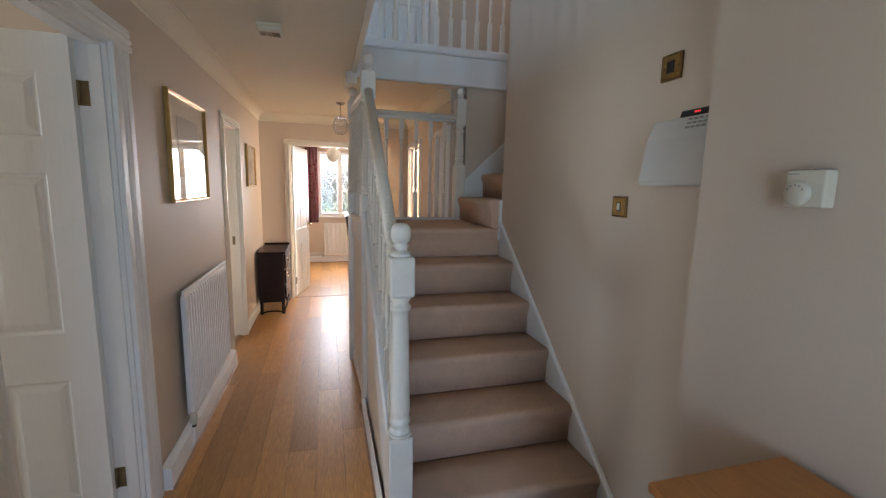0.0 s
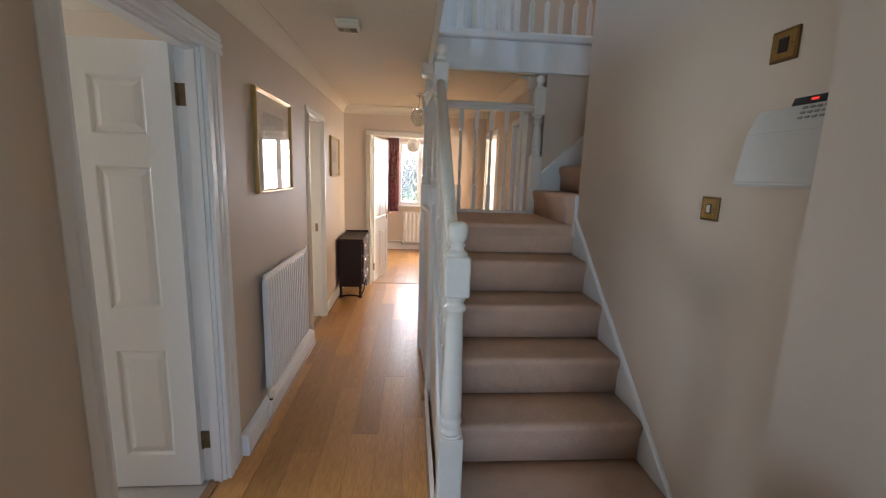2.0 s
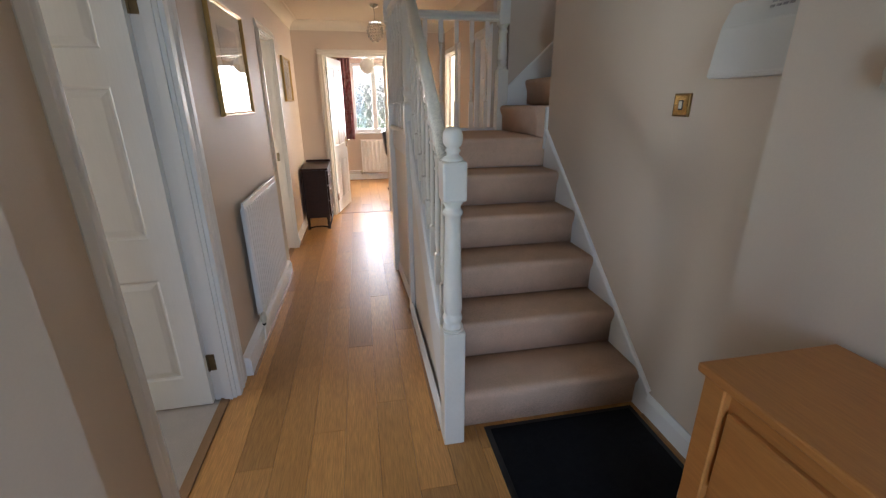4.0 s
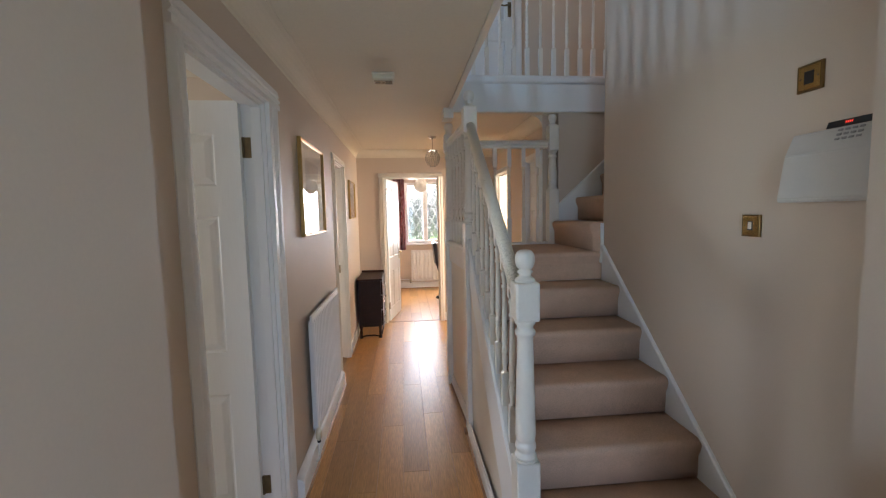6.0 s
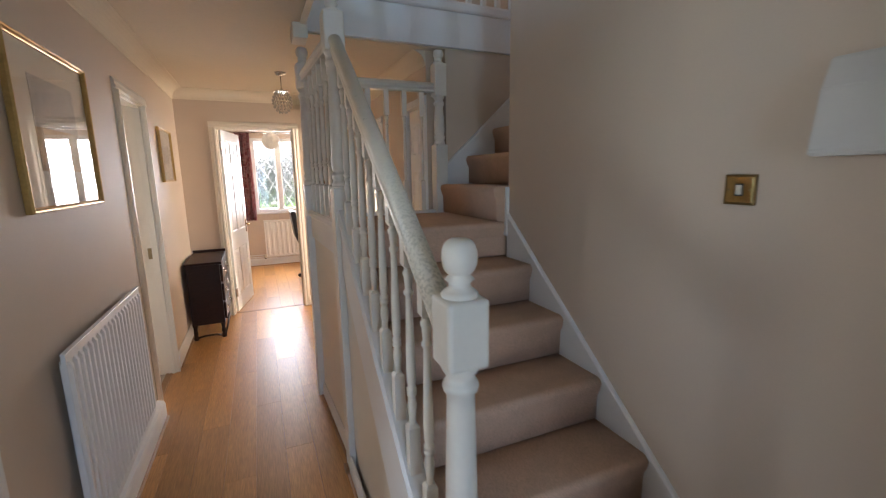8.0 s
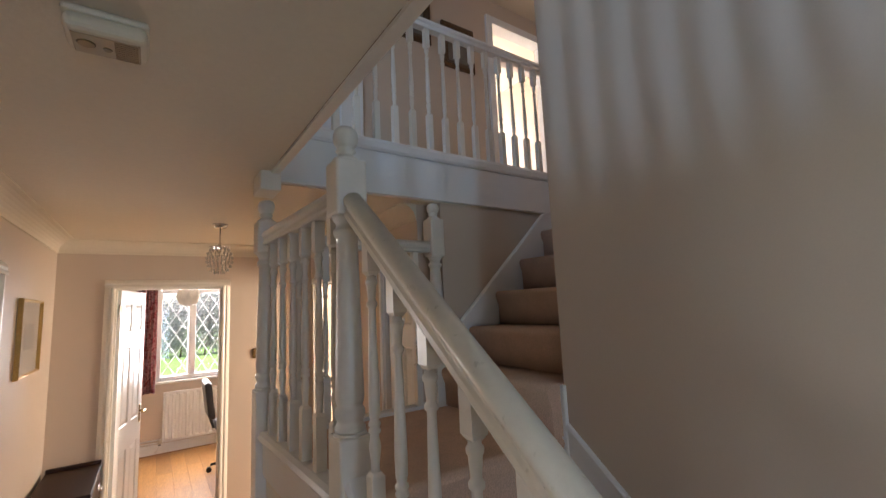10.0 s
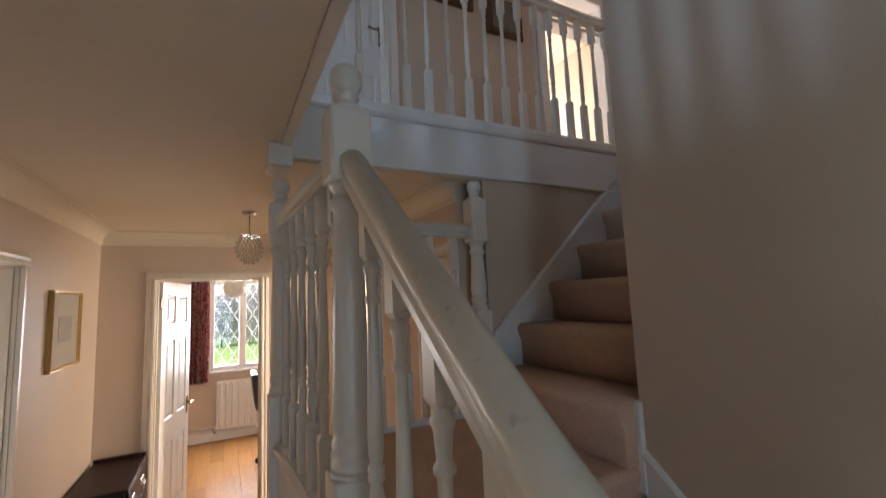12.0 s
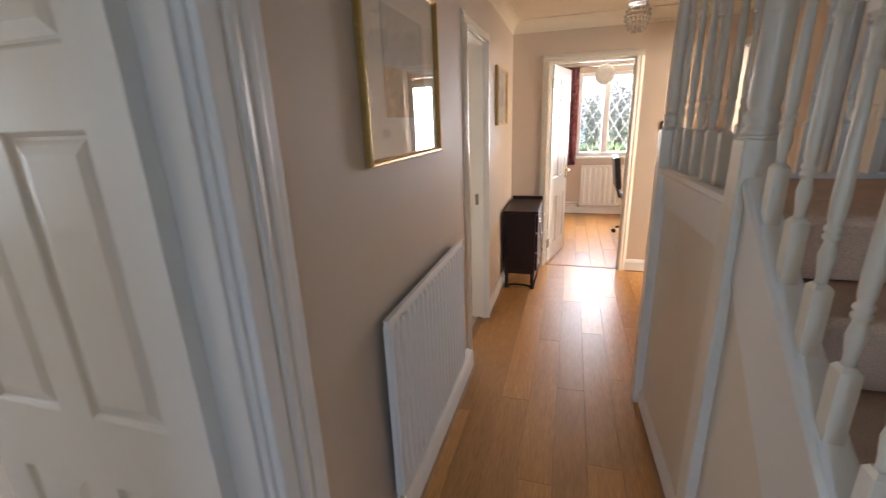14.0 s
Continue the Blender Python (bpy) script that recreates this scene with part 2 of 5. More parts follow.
LED = glow("red_led", (1.0, 0.05, 0.03), 0.5)


# ---- mesh helpers ----
def part(name, bm, material, parent=None, label="", smooth=False):
    me = bpy.data.meshes.new(name)
    bmesh.ops.recalc_face_normals(bm, faces=bm.faces[:])
    bm.to_mesh(me)
    bm.free()
    if smooth:
        for p in me.polygons:
            p.use_smooth = True
    for m in (material if isinstance(material, (list, tuple)) else (material,)):
        me.materials.append(m)
    ob = new(name, me)
    ob.parent = parent
    if label:
        ob["label"] = label
    return ob


def thing(name, label, category, group="", at=(0, 0, 0), kind=""):
    ob = new(name)
    ob.empty_display_size = 0.05
    ob.location = at
    return tagged(ob, label, category, group, kind)


def setting(ob, label, category=""):
    return tagged(ob, label, category, "", "structure")


def box(bm, x0, x1, y0, y1, z0, z1, bevel=0.0, seg=1, m=None):
    vs = [bm.verts.new(v) for v in ((x0, y0, z0), (x1, y0, z0), (x1, y1, z0), (x0, y1, z0),
                                    (x0, y0, z1), (x1, y0, z1), (x1, y1, z1), (x0, y1, z1))]
    fs = [bm.faces.new([vs[i] for i in q]) for q in
          ((3, 2, 1, 0), (4, 5, 6, 7), (0, 1, 5, 4), (1, 2, 6, 5), (2, 3, 7, 6), (3, 0, 4, 7))]
    geom = vs
    if bevel:
        es = list({e for f in fs for e in f.edges})
        r = bmesh.ops.bevel(bm, geom=es, offset=bevel, segments=seg, affect="EDGES", profile=0.5)
        geom = list({v for f in r["faces"] for v in f.verts} | {v for v in vs if v.is_valid})
    if m is not None:
        bmesh.ops.transform(bm, matrix=m, verts=geom)
    return geom


def cuboid(x0, x1, y0, y1, z0, z1, bevel=0.0, seg=1):
    bm = bmesh.new()
    box(bm, x0, x1, y0, y1, z0, z1, bevel, seg)
    return bm


def lathe(bm, profile, cx=0.0, cy=0.0, n=16):
    """profile: (z, r) from the bottom up."""
    rings = []
    for z, r in profile:
        rings.append([bm.verts.new((cx + r * math.cos(2 * math.pi * k / n), cy + r * math.sin(2 * math.pi * k / n), z)) for k in range(n)])
    for a, b in zip(rings, rings[1:]):
        for k in range(n):
            f = bm.faces.new((a[k], a[(k + 1) % n], b[(k + 1) % n], b[k]))
            f.smooth = True
    bm.faces.new(rings[0][::-1])
    bm.faces.new(rings[-1])


def tube(bm, pts, r, n=8):
    """A round bar along pts."""
    rings = []
    for i, p in enumerate(pts):
        p = Vector(p)
        d = (Vector(pts[min(i + 1, len(pts) - 1)]) - Vector(pts[max(i - 1, 0)])).normalized()
        u = d.orthogonal().normalized() if abs(d.z) > 0.9 else d.cross(Vector((0, 0, 1))).normalized()
        v = d.cross(u)
        rr = r[i] if isinstance(r, (list, tuple)) else r
        rings.append([bm.verts.new(p + rr * (math.cos(2 * math.pi * k / n) * u + math.sin(2 * math.pi * k / n) * v)) for k in range(n)])
    for a, b in zip(rings, rings[1:]):
        for k in range(n):
            f = bm.faces.new((a[k], a[(k + 1) % n], b[(k + 1) % n], b[k]))
            f.smooth = True
    bm.faces.new(rings[0][::-1])
    bm.faces.new(rings[-1])


def sweep(bm, profile, p0, p1, side, up=(0, 0, 1)):
    """A straight moulding from p0 to p1; profile: (out along side, along up)."""
    p0, p1, side, up = (Vector(v) for v in (p0, p1, side, up))
    a = [bm.verts.new(p0 + side * s + up * u) for s, u in profile]
    b = [bm.verts.new(p1 + side * s + up * u) for s, u in profile]
    n = len(profile)
    for k in range(n):
        bm.faces.new((a[k], a[(k + 1) % n], b[(k + 1) % n], b[k]))
    bm.faces.new(a[::-1])
    bm.faces.new(b)


def prism(bm, pts, axis, lo, hi):
    """A flat outline pushed along axis 'x' or 'y'; pts are the two other coordinates."""
    mk = {"x": lambda a, b, c: (c, a, b), "y": lambda a, b, c: (a, c, b), "z": lambda a, b, c: (a, b, c)}[axis]
    lo_v = [bm.verts.new(mk(a, b, lo)) for a, b in pts]
    hi_v = [bm.verts.new(mk(a, b, hi)) for a, b in pts]
    n = len(pts)
    for k in range(n):
        bm.faces.new((lo_v[k], lo_v[(k + 1) % n], hi_v[(k + 1) % n], hi_v[k]))
    bm.faces.new(lo_v[::-1])
    bm.faces.new(hi_v)


# ---- plan ----
XL, XS, XT, XN, XM = -0.68, 1.31, 1.11, 0.36, 0.322        # left wall, stair wall, lobby wall, newel line
YE, YB, YW = 7.20, 5.12, 9.85                   # end wall, landing's far rail, study window wall
ZC, ZU, ZT = 2.34, 2.60, 4.82                   # hall ceiling, upper floor, upper ceiling
RISE, GO, Y1 = 0.2012, 0.26, 3.024              # first flight
ZL = 6 * RISE                                   # half landing
D1, D2, DE = (2.712, 3.48), (5.235, 5.885), (-0.355, 0.42)
ZD, ZD1 = 2.0, 2.02


def wall_x(name, label, x0, x1, y0, y1, z0, z1, holes=(), m=None):
    """A wall along y between x0 and x1, with openings (ya, yb, za, zb)."""
    bm = bmesh.new()
    y = y0
    for ya, yb, za, zb in sorted(holes):
        if ya > y:
            box(bm, x0, x1, y, ya, z0, z1)
        if za > z0:
            box(bm, x0, x1, ya, yb, z0, za)
        if zb < z1:
            box(bm, x0, x1, ya, yb, zb, z1)
        y = yb
    if y1 > y:
        box(bm, x0, x1, y, y1, z0, z1)
    return setting(part(name, bm, m or WALL), label, "wall")


def wall_y(name, label, y0, y1, x0, x1, z0, z1, holes=(), m=None):
    bm = bmesh.new()
    x = x0
    for xa, xb, za, zb in sorted(holes):
        if xa > x:
            box(bm, x, xa, y0, y1, z0, z1)
        if za > z0:
            box(bm, xa, xb, y0, y1, z0, za)
        if zb < z1:
            box(bm, xa, xb, y0, y1, zb, z1)
        x = xb
    if x1 > x:
        box(bm, x, x1, y0, y1, z0, z1)
    return setting(part(name, bm, m or WALL), label, "wall")


# ground floor walls
wall_x("wall_west", "long plain magnolia hall wall with two doorways", XL - 0.1, XL, 2.13, YE, 0, ZC, [(*D1, 0, ZD1), (*D2, 0, ZD)])
wall_x("wall_lobby_west", "plain lobby wall beside the front door", XL - 0.1, -0.435, 0.0, 2.13, 0, ZC)
wall_y("wall_north", "magnolia end wall with a doorway to the study", YE, YE + 0.1, -1.05, 1.17, 0, ZC, [(*DE, 0, ZD)])
wall_x("wall_lobby_east", "plain lobby wall carrying the thermostat", XT, XT + 0.32, 0.0, 2.46, 0, ZT)
wall_x("wall_stairs", "tall plain magnolia wall beside the stairs", XS, XS + 0.12, 2.46, 4.30, 0, ZT)
wall_y("wall_upper_flight", "plain wall on the near side of the upper flight", 4.18, 4.30, XS + 0.12, 3.60, 0, ZT)
wall_y("wall_under_landing_rail", "plain wall below the upper landing", YB - 0.02, YB + 0.06, 1.285, 3.60, 0, ZC)
wall_x("wall_rear_hall", "rear hall wall with two doorways", 1.17, 1.27, YB + 0.06, YE + 0.1, 0, ZC, [(5.22, 5.66, 0, ZD), (6.38, 7.10, 0, ZD)])
wall_y("wall_south_upper", "front wall around the added upper window", -0.12, 0.0, -3.5, 3.72, 2.5, ZT, [(0.25, 1.15, 3.2, 4.4)])
wall_y("wall_south", "front wall around the glazed front door", -0.12, 0.0, -3.5, 3.72, 0, 2.5, [(-0.40, 0.50, 0, 2.06)])
# study
wall_y("wall_study_window", "study wall with a wide leaded window", YW, YW + 0.25, -1.05, 2.60, 0, ZC, [(-0.05, 1.55, 0.90, 2.10)])
wall_x("wall_study_west", "study side wall", -1.15, -1.05, 7.2, YW + 0.25, 0, ZC)
wall_x("wall_study_east", "study side wall", 2.50, 2.60, 7.3, YW, 0, ZC)
wall_y("wall_study_south", "study wall beside the rear hall", YE, YE + 0.1, 1.17, 2.60, 0, ZC)
# lounge and dining room
wall_y("wall_lounge_window", "lounge wall with a tall window", 8.40, 8.60, -4.6, -1.15, 0, ZC, [(-3.0, -1.38, 0.69, 1.95)])
wall_x("wall_lounge_far", "lounge side wall", -4.7, -4.6, 1.9, 8.6, 0, ZC, [(2.5, 3.7, 0.9, 2.1)])
wall_y("wall_between_rooms", "wall between the lounge and the dining room", 4.20, 4.30, -4.6, XL - 0.1, 0, ZC)
wall_y("wall_dining_south", "dining room front wall", 1.9, 2.0, -4.6, XL - 0.1, 0, ZC)
# kitchen behind the rear hall
wall_x("wall_kitchen_east", "kitchen side wall", 3.50, 3.60, 5.18, 7.2, 0, ZC, [(5.7, 6.9, 1.0, 2.1)])
# unseen walls added to keep kitchen light out of the ajar cupboard door
wall_y("wall_cupboard_block_side", "unseen added wall that keeps the cupboard dark", 5.70, 5.76, 1.27, 2.0, 0, ZC)
wall_x("wall_cupboard_block_back", "unseen added wall that keeps the cupboard dark", 1.94, 2.0, 5.18, 5.70, 0, ZC)
# upper floor
wall_y("wall_upper_landing", "pale upper landing wall with doorways and pictures", 6.05, 6.15, -3.0, 4.2, ZU, ZT, [(2.65, 3.40, ZU, 4.55)])
wall_x("wall_upper_west", "upper landing side wall with a window", -3.1, -3.0, 0.0, 6.15, ZU, ZT, [(2.57, 2.93, 3.22, 4.48)])
wall_x("wall_upper_east", "stairwell side wall", 3.60, 3.72, 0.0, 6.05, 0, ZT)
wall_y("wall_bedroom_far", "bedroom wall with a window", 8.2, 8.3, 1.6, 4.2, ZU, ZT, [(2.3, 3.9, 3.3, 4.5)])
wall_x("wall_bedroom_west", "bedroom side wall", 1.5, 1.6, 6.15, 8.3, ZU, ZT)
wall_x("wall_bedroom_east", "bedroom side wall", 4.1, 4.2, 6.15, 8.2, ZU, ZT)

# ceilings and upper floor
bm = bmesh.new()
box(bm, XL - 0.1, 0.325, 0.0, YE, ZC, ZU - 0.005)
box(bm, 0.325, XS + 0.3, 0.0, 1.75, ZC, ZU - 0.005)
box(bm, 0.325, 3.6, YB - 0.02, YE, ZC, ZU - 0.005)
box(bm, -4.7, XL - 0.1, 1.9, YE, ZC, ZU - 0.005)
box(bm, -4.7, -1.15, YE, 8.6, ZC, ZU - 0.005)
box(bm, -1.15, 2.6, YE, YW + 0.25, ZC, ZU - 0.005)
setting(part("ceiling", bm, CEIL), "cream painted textured hall ceiling", "ceiling")
setting(part("ceiling_upper", cuboid(-3.1, 4.2, 0.0, 8.3, ZT, ZT + 0.1), CEIL), "plain upper ceiling", "ceiling")
bm = bmesh.new()
box(bm, -3.0, 0.30, 0.0, 6.05, ZU - 0.004, ZU + 0.006)
box(bm, 0.30, 3.6, YB + 0.05, 6.05, ZU - 0.004, ZU + 0.006)
box(bm, 1.6, 4.1, 6.05, 8.2, ZU - 0.004, ZU + 0.006)
box(bm, 2.53, 3.6, 4.30, YB + 0.05, ZU - 0.2, ZU + 0.006)
setting(part("floor_upper", bm, CARPET), "beige carpeted upper landing floor", "floor")
setting(part("roof_slab", cuboid(-4.9, 4.3, -0.12, 8.7, ZT + 0.1, ZT + 0.25), BRICK), "flat roof over the house", "roof")

# floors of the rooms
bm = bmesh.new()
box(bm, XL - 0.05, 1.6, 0.0, YE, -0.10, -0.004)
box(bm, -1.15, 2.6, YE, YW, -0.10, -0.004)
FLOOR = setting(part("floor", bm, SUBFLOOR), "oak laminate floor in long planks", "floor")
setting(part("floor_lounge", cuboid(-4.7, XL - 0.052, 1.9, YE, -0.10, 0.004), CARPET2), "pale fitted carpet", "floor")
setting(part("floor_lounge_end", cuboid(-4.7, -1.15, YE, 8.5, -0.10, 0.004), CARPET2), "pale fitted carpet", "floor")
setting(part("floor_kitchen", cuboid(1.6, 3.6, 5.1, 7.2, -0.10, 0.0), CARPET2), "pale floor", "floor")
setting(part("ground", cuboid(-400, 400, -400, 600, -0.6, -0.25), LAWN), "mown green lawn reaching far off", "lawn")


# skirting
def skirting(name, p0, p1, side, h=0.125, t=0.016):
    bm = bmesh.new()
    sweep(bm, [(0.001, 0.0), (t, 0.0), (t, h - 0.03), (t - 0.006, h - 0.012), (0.006, h), (0.001, h)], p0, p1, side)
    ob = setting(part(name, bm, WHITE), "white painted skirting board", "skirting board")
    bm2 = bmesh.new()
    q0, q1 = Vector(p0) + Vector(side) * t, Vector(p1) + Vector(side) * t
    sweep(bm2, [(0, 0), (0.014, 0), (0.011, 0.008), (0.006, 0.012), (0, 0.014)], q0, q1, side)
    part("beading", bm2, BEAD, ob, "brown wooden floor beading")
    return ob


skirting("baseboard_hall_a", (XL, 3.636, 0), (XL, 5.175, 0), (1, 0, 0), 0.125, 0.045)
skirting("baseboard_hall_b", (XL, 5.945, 0), (XL, YE, 0), (1, 0, 0))
skirting("baseboard_hall_c", (XL, 2.13, 0), (XL, 2.668, 0), (1, 0, 0))
skirting("baseboard_end_a", (XL, YE, 0), (-0.395, YE, 0), (0, -1, 0))
skirting("baseboard_end_b", (0.46, YE, 0), (1.17, YE, 0), (0, -1, 0))
skirting("baseboard_stairs", (XS, 2.46, 0), (XS, 2.93, 0), (-1, 0, 0))
skirting("baseboard_lobby_e", (XT, 0.0, 0), (XT, 2.46, 0), (-1, 0, 0))
skirting("baseboard_lobby_w", (-0.435, 0.0, 0), (-0.435, 2.13, 0), (1, 0, 0))
skirting("baseboard_cupboard", (0.33, 3.02, 0), (0.33, 4.17, 0), (-1, 0, 0), 0.10)
skirting("baseboard_cupboard_b", (0.348, 4.27, 0), (0.318, 5.02, 0), (-1, 0, 0), 0.10)
skirting("baseboard_study", (-1.05, YW, 0), (2.5, YW, 0), (0, -1, 0), 0.13)
skirting("baseboard_rear", (1.17, 5.705, 0), (1.17, 6.335, 0), (-1, 0, 0))

# coving


def coving(name, p0, p1, side):
    bm = bmesh.new()
    sweep(bm, [(0, -0.0), (0.10, 0.0), (0.10, -0.006)] + [(0.006 + 0.09 * (1 - math.sin(a)), -0.006 - 0.088 * (1 - math.cos(a)))
          for a in [math.pi / 2 * k / 7 for k in range(1, 8)]] + [(0, -0.098)], p0, p1, side)
    return setting(part(name, bm, CEIL), "curved plaster coving", "coving")


ZK = ZC - 0.001
coving("coving_west", (XL, 2.13, ZK), (XL, YE, ZK), (1, 0, 0))
coving("coving_north", (XL, YE, ZK), (1.17, YE, ZK), (0, -1, 0))
coving("coving_rear", (1.17, YB + 0.06, ZK), (1.17, YE, ZK), (-1, 0, 0))

# trim along the ceiling's open edge, and the fascia of the upper landing
bm = bmesh.new()
sweep(bm, [(0, 0), (0.006, 0), (0.010, -0.012), (0.010, -0.245), (0, -0.245)], (0.325, 1.75, ZU), (0.325, YB - 0.04, ZU), (1, 0, 0))
sweep(bm, [(0, 0), (0.012, 0), (0.014, 0.010), (0.014, 0.03), (0, 0.03)], (0.325, 1.75, ZC - 0.012), (0.325, YB - 0.04, ZC - 0.012), (1, 0, 0))
box(bm, 0.3045, 0.325, 1.75, YB - 0.04, ZC - 0.012, ZC - 0.001)
setting(part("trim_ceiling_edge", bm, IVORY), "white painted trim with a hairline crack", "trim")
bm = bmesh.new()
random.seed(8)
y = 3.55
while y < 4.75:
    L = 0.05 + 0.16 * random.random()
    box(bm, 0.3035, 0.3044, y, min(y + L, 4.8), ZC - 0.0018, ZC - 0.0005)
    y += L + 0.006 + 0.03 * random.random()
setting(part("ceiling_crack", bm, BEAD), "thin dark crack between ceiling and trim", "crack")
bm = bmesh.new()
box(bm, 0.352, 3.60, YB - 0.045, YB - 0.02, ZC + 0.006, ZU - 0.022, 0.002)
setting(part("fascia_board", bm, WHITE), "wide white painted fascia board", "fascia")
bm = bmesh.new()
sweep(bm, [(0.0, 0), (0.010, 0.0), (0.018, 0.014), (0.020, 0.046), (0.008, 0.066), (-0.06, 0.066), (-0.06, 0)], (0.352, YB - 0.045, ZU - 0.022), (3.60, YB - 0.045, ZU - 0.022), (0, -1, 0))
setting(part("trim_landing_nosing", bm, WHITE), "white painted landing nosing", "trim")


# ---- stairs ----
stairs = thing("staircase", "beige carpeted quarter-turn staircase with white strings", "staircase", kind="structure")


def carpet_step(name, y_or_x, z, run, lo, hi, axis, rise):
    """Riser and tread in one rounded sheet of carpet, with the body below."""
    a, n = y_or_x, 0.022
    r = 0.028
    pts = [(a + 0.030, z - rise), (a + 0.030, z - rise + 0.005), (a, z - rise + 0.006), (a - 0.002, z - 0.085), (a - n * 0.7, z - 0.055)]
    for k in range(0, 7):
        t = math.pi / 2 * k / 6
        pts.append((a - n + r - r * math.cos(t), z - r + r * math.sin(t)))
    pts += [(a + run * 0.6, z - 0.001), (a + run + 0.034, z), (a + run + 0.034, z - rise)]
    bm = bmesh.new()
    prism(bm, pts, "x" if axis == "y" else "y", lo, hi)
    ob = part(name, bm, CARPET, stairs)
    for p in ob.data.polygons:
        p.use_smooth = abs(p.normal[0 if axis == "y" else 1]) < 0.5
    return ob


for k in range(1, 6):
    carpet_step("carpeted_step", Y1 + GO * (k - 1), k * RISE, GO, 0.385, XS - 0.012, "y", RISE)
YL = Y1 + 5 * GO
# half landing
bm = bmesh.new()
r = 0.028
pts = [(YL + 0.030, ZL - RISE), (YL + 0.030, ZL - RISE + 0.005), (YL, ZL - RISE + 0.006), (YL - 0.002, ZL - 0.085)] + [(YL - 0.022 + r - r * math.cos(math.pi / 2 * k / 6), ZL - r + r * math.sin(math.pi / 2 * k / 6)) for k in range(7)] + [(YB - 0.035, ZL), (YB - 0.035, ZL - RISE)]
prism(bm, pts, "x", 0.385, XS - 0.002)
part("half_landing", bm, CARPET, stairs)
XR0, GO2, RISE2 = 1.237, 0.2215, 0.2025
for k in range(6):
    carpet_step("carpeted_step", XR0 + GO2 * k, ZL + RISE2 * (k + 1), GO2 + (0.005 if k else 0), 4.305, YB - 0.038, "x", RISE2)
# a solid body below the carpets
bm = bmesh.new()
prism(bm, [(Y1 + 0.02, 0.0)] + [q for k in range(1, 6) for q in ((Y1 + 0.02 + GO * (k - 1), k * RISE - 0.02), (Y1 + 0.02 + GO * k, k * RISE - 0.02))] + [(YL + 0.02, ZL - 0.02), (YB - 0.05, ZL - 0.02), (YB - 0.05, 0.0)], "x", 0.39, XS - 0.014)
part("carcass", bm, IVORY, stairs)
# inner string on the stair wall
bm = bmesh.new()
sl = RISE / GO


def nose(y):
    return RISE + (y - Y1 + 0.02) * sl


prism(bm, [(2.90, 0.0), (2.93, 0.125), (YL - 0.02, nose(YL - 0.02) + 0.035), (4.295, ZL + 0.02), (4.295, ZL - 0.3), (3.2, 0.0)], "x", XS - 0.012, XS - 0.001)
part("inner_string", bm, WHITE, stairs)
bm = bmesh.new()
d = Vector((0, 1, sl)).normalized()
nrm = Vector((0, -d.z, d.y))
sweep(bm, [(-0.004, -0.010), (0.018, -0.010), (0.018, 0.004), (0.012, 0.012), (-0.004, 0.014)], (XS, 2.93, 0.135), (XS, YL - 0.02, nose(YL - 0.02) + 0.047), (-1, 0, 0), nrm)
part("string_moulding", bm, WHITE, stairs)
bm = bmesh.new()
box(bm, XS - 0.020, XS + 0.004, YL - 0.035, YL - 0.005, ZL - 0.08, ZL + 0.20, 0.006, 2)
part("string_end", bm, WHITE, stairs, "short white upright end of the string")
# outer string and the panelled wall below it
bm = bmesh.new()
prism(bm, [(3.0, nose(3.0) - 0.05 - 0.22), (3.0, nose(3.0) + 0.18), (4.19, nose(4.19) + 0.20), (4.19, nose(4.19) - 0.06)], "x", 0.338, 0.384)
part("outer_string", bm, WHITE, stairs)
bm = bmesh.new()
sweep(bm, [(-0.035, 0), (0.035, 0), (0.035, 0.012), (0.025, 0.022), (-0.025, 0.022), (-0.035, 0.012)], (XN, 3.0, nose(3.0) + 0.18), (XN, 4.19, nose(4.19) + 0.20), (1, 0, 0), nrm)
part("string_capping", bm, WHITE, stairs)
bm = bmesh.new()
prism(bm, [(3.0, 0.0), (3.0, nose(3.0) - 0.08), (4.19, nose(4.19) - 0.01), (4.19, 0.0)], "x", 0.347, 0.372)
setting(part("wall_stair_side", bm, CREAMG), "plain cream wall below the outer string", "wall")
bm = bmesh.new()
prism(bm, [(0.350, 4.25), (0.380, 4.25), (0.345, YB), (0.315, YB)], "z", 0.0, 1.12)
box(bm, 0.345, 1.17, YB - 0.03, YB + 0.012, 0.0, ZL - 0.02)
setting(part("wall_landing_side", bm, CREAMG), "plain cream wall enclosing the landing", "wall")
bm = bmesh.new()
prism(bm, [(0.335, 4.27), (0.385, 4.27), (0.352, YB - 0.05), (0.302, YB - 0.05)], "z", 1.10, 1.235)
sweep(bm, [(-0.034, 0), (0.034, 0), (0.040, 0.010), (0.034, 0.026), (0.02, 0.034), (-0.02, 0.034), (-0.034, 0.026), (-0.04, 0.010)], (XN, 4.27, 1.235), (XM, YB - 0.06, 1.235), (1, 0, 0))
box(bm, 0.405, 1.20, YB - 0.035, YB + 0.025, ZL - 0.10, ZL + 0.02, 0.003)
part("landing_string", bm, WHITE, stairs)
# string of the upper flight on the far wall
bm = bmesh.new()
s2 = RISE2 / GO2
ZQ = ZL + 0.33
prism(bm, [(1.275, ZL), (1.275, ZQ), (2.50, ZQ + 1.225 * s2), (2.50, ZQ + 1.225 * s2 - 0.5)], "y", YB - 0.036, YB - 0.021)
part("upper_string", bm, WHITE, stairs)
bm = bmesh.new()
d2 = Vector((1, 0, s2)).normalized()
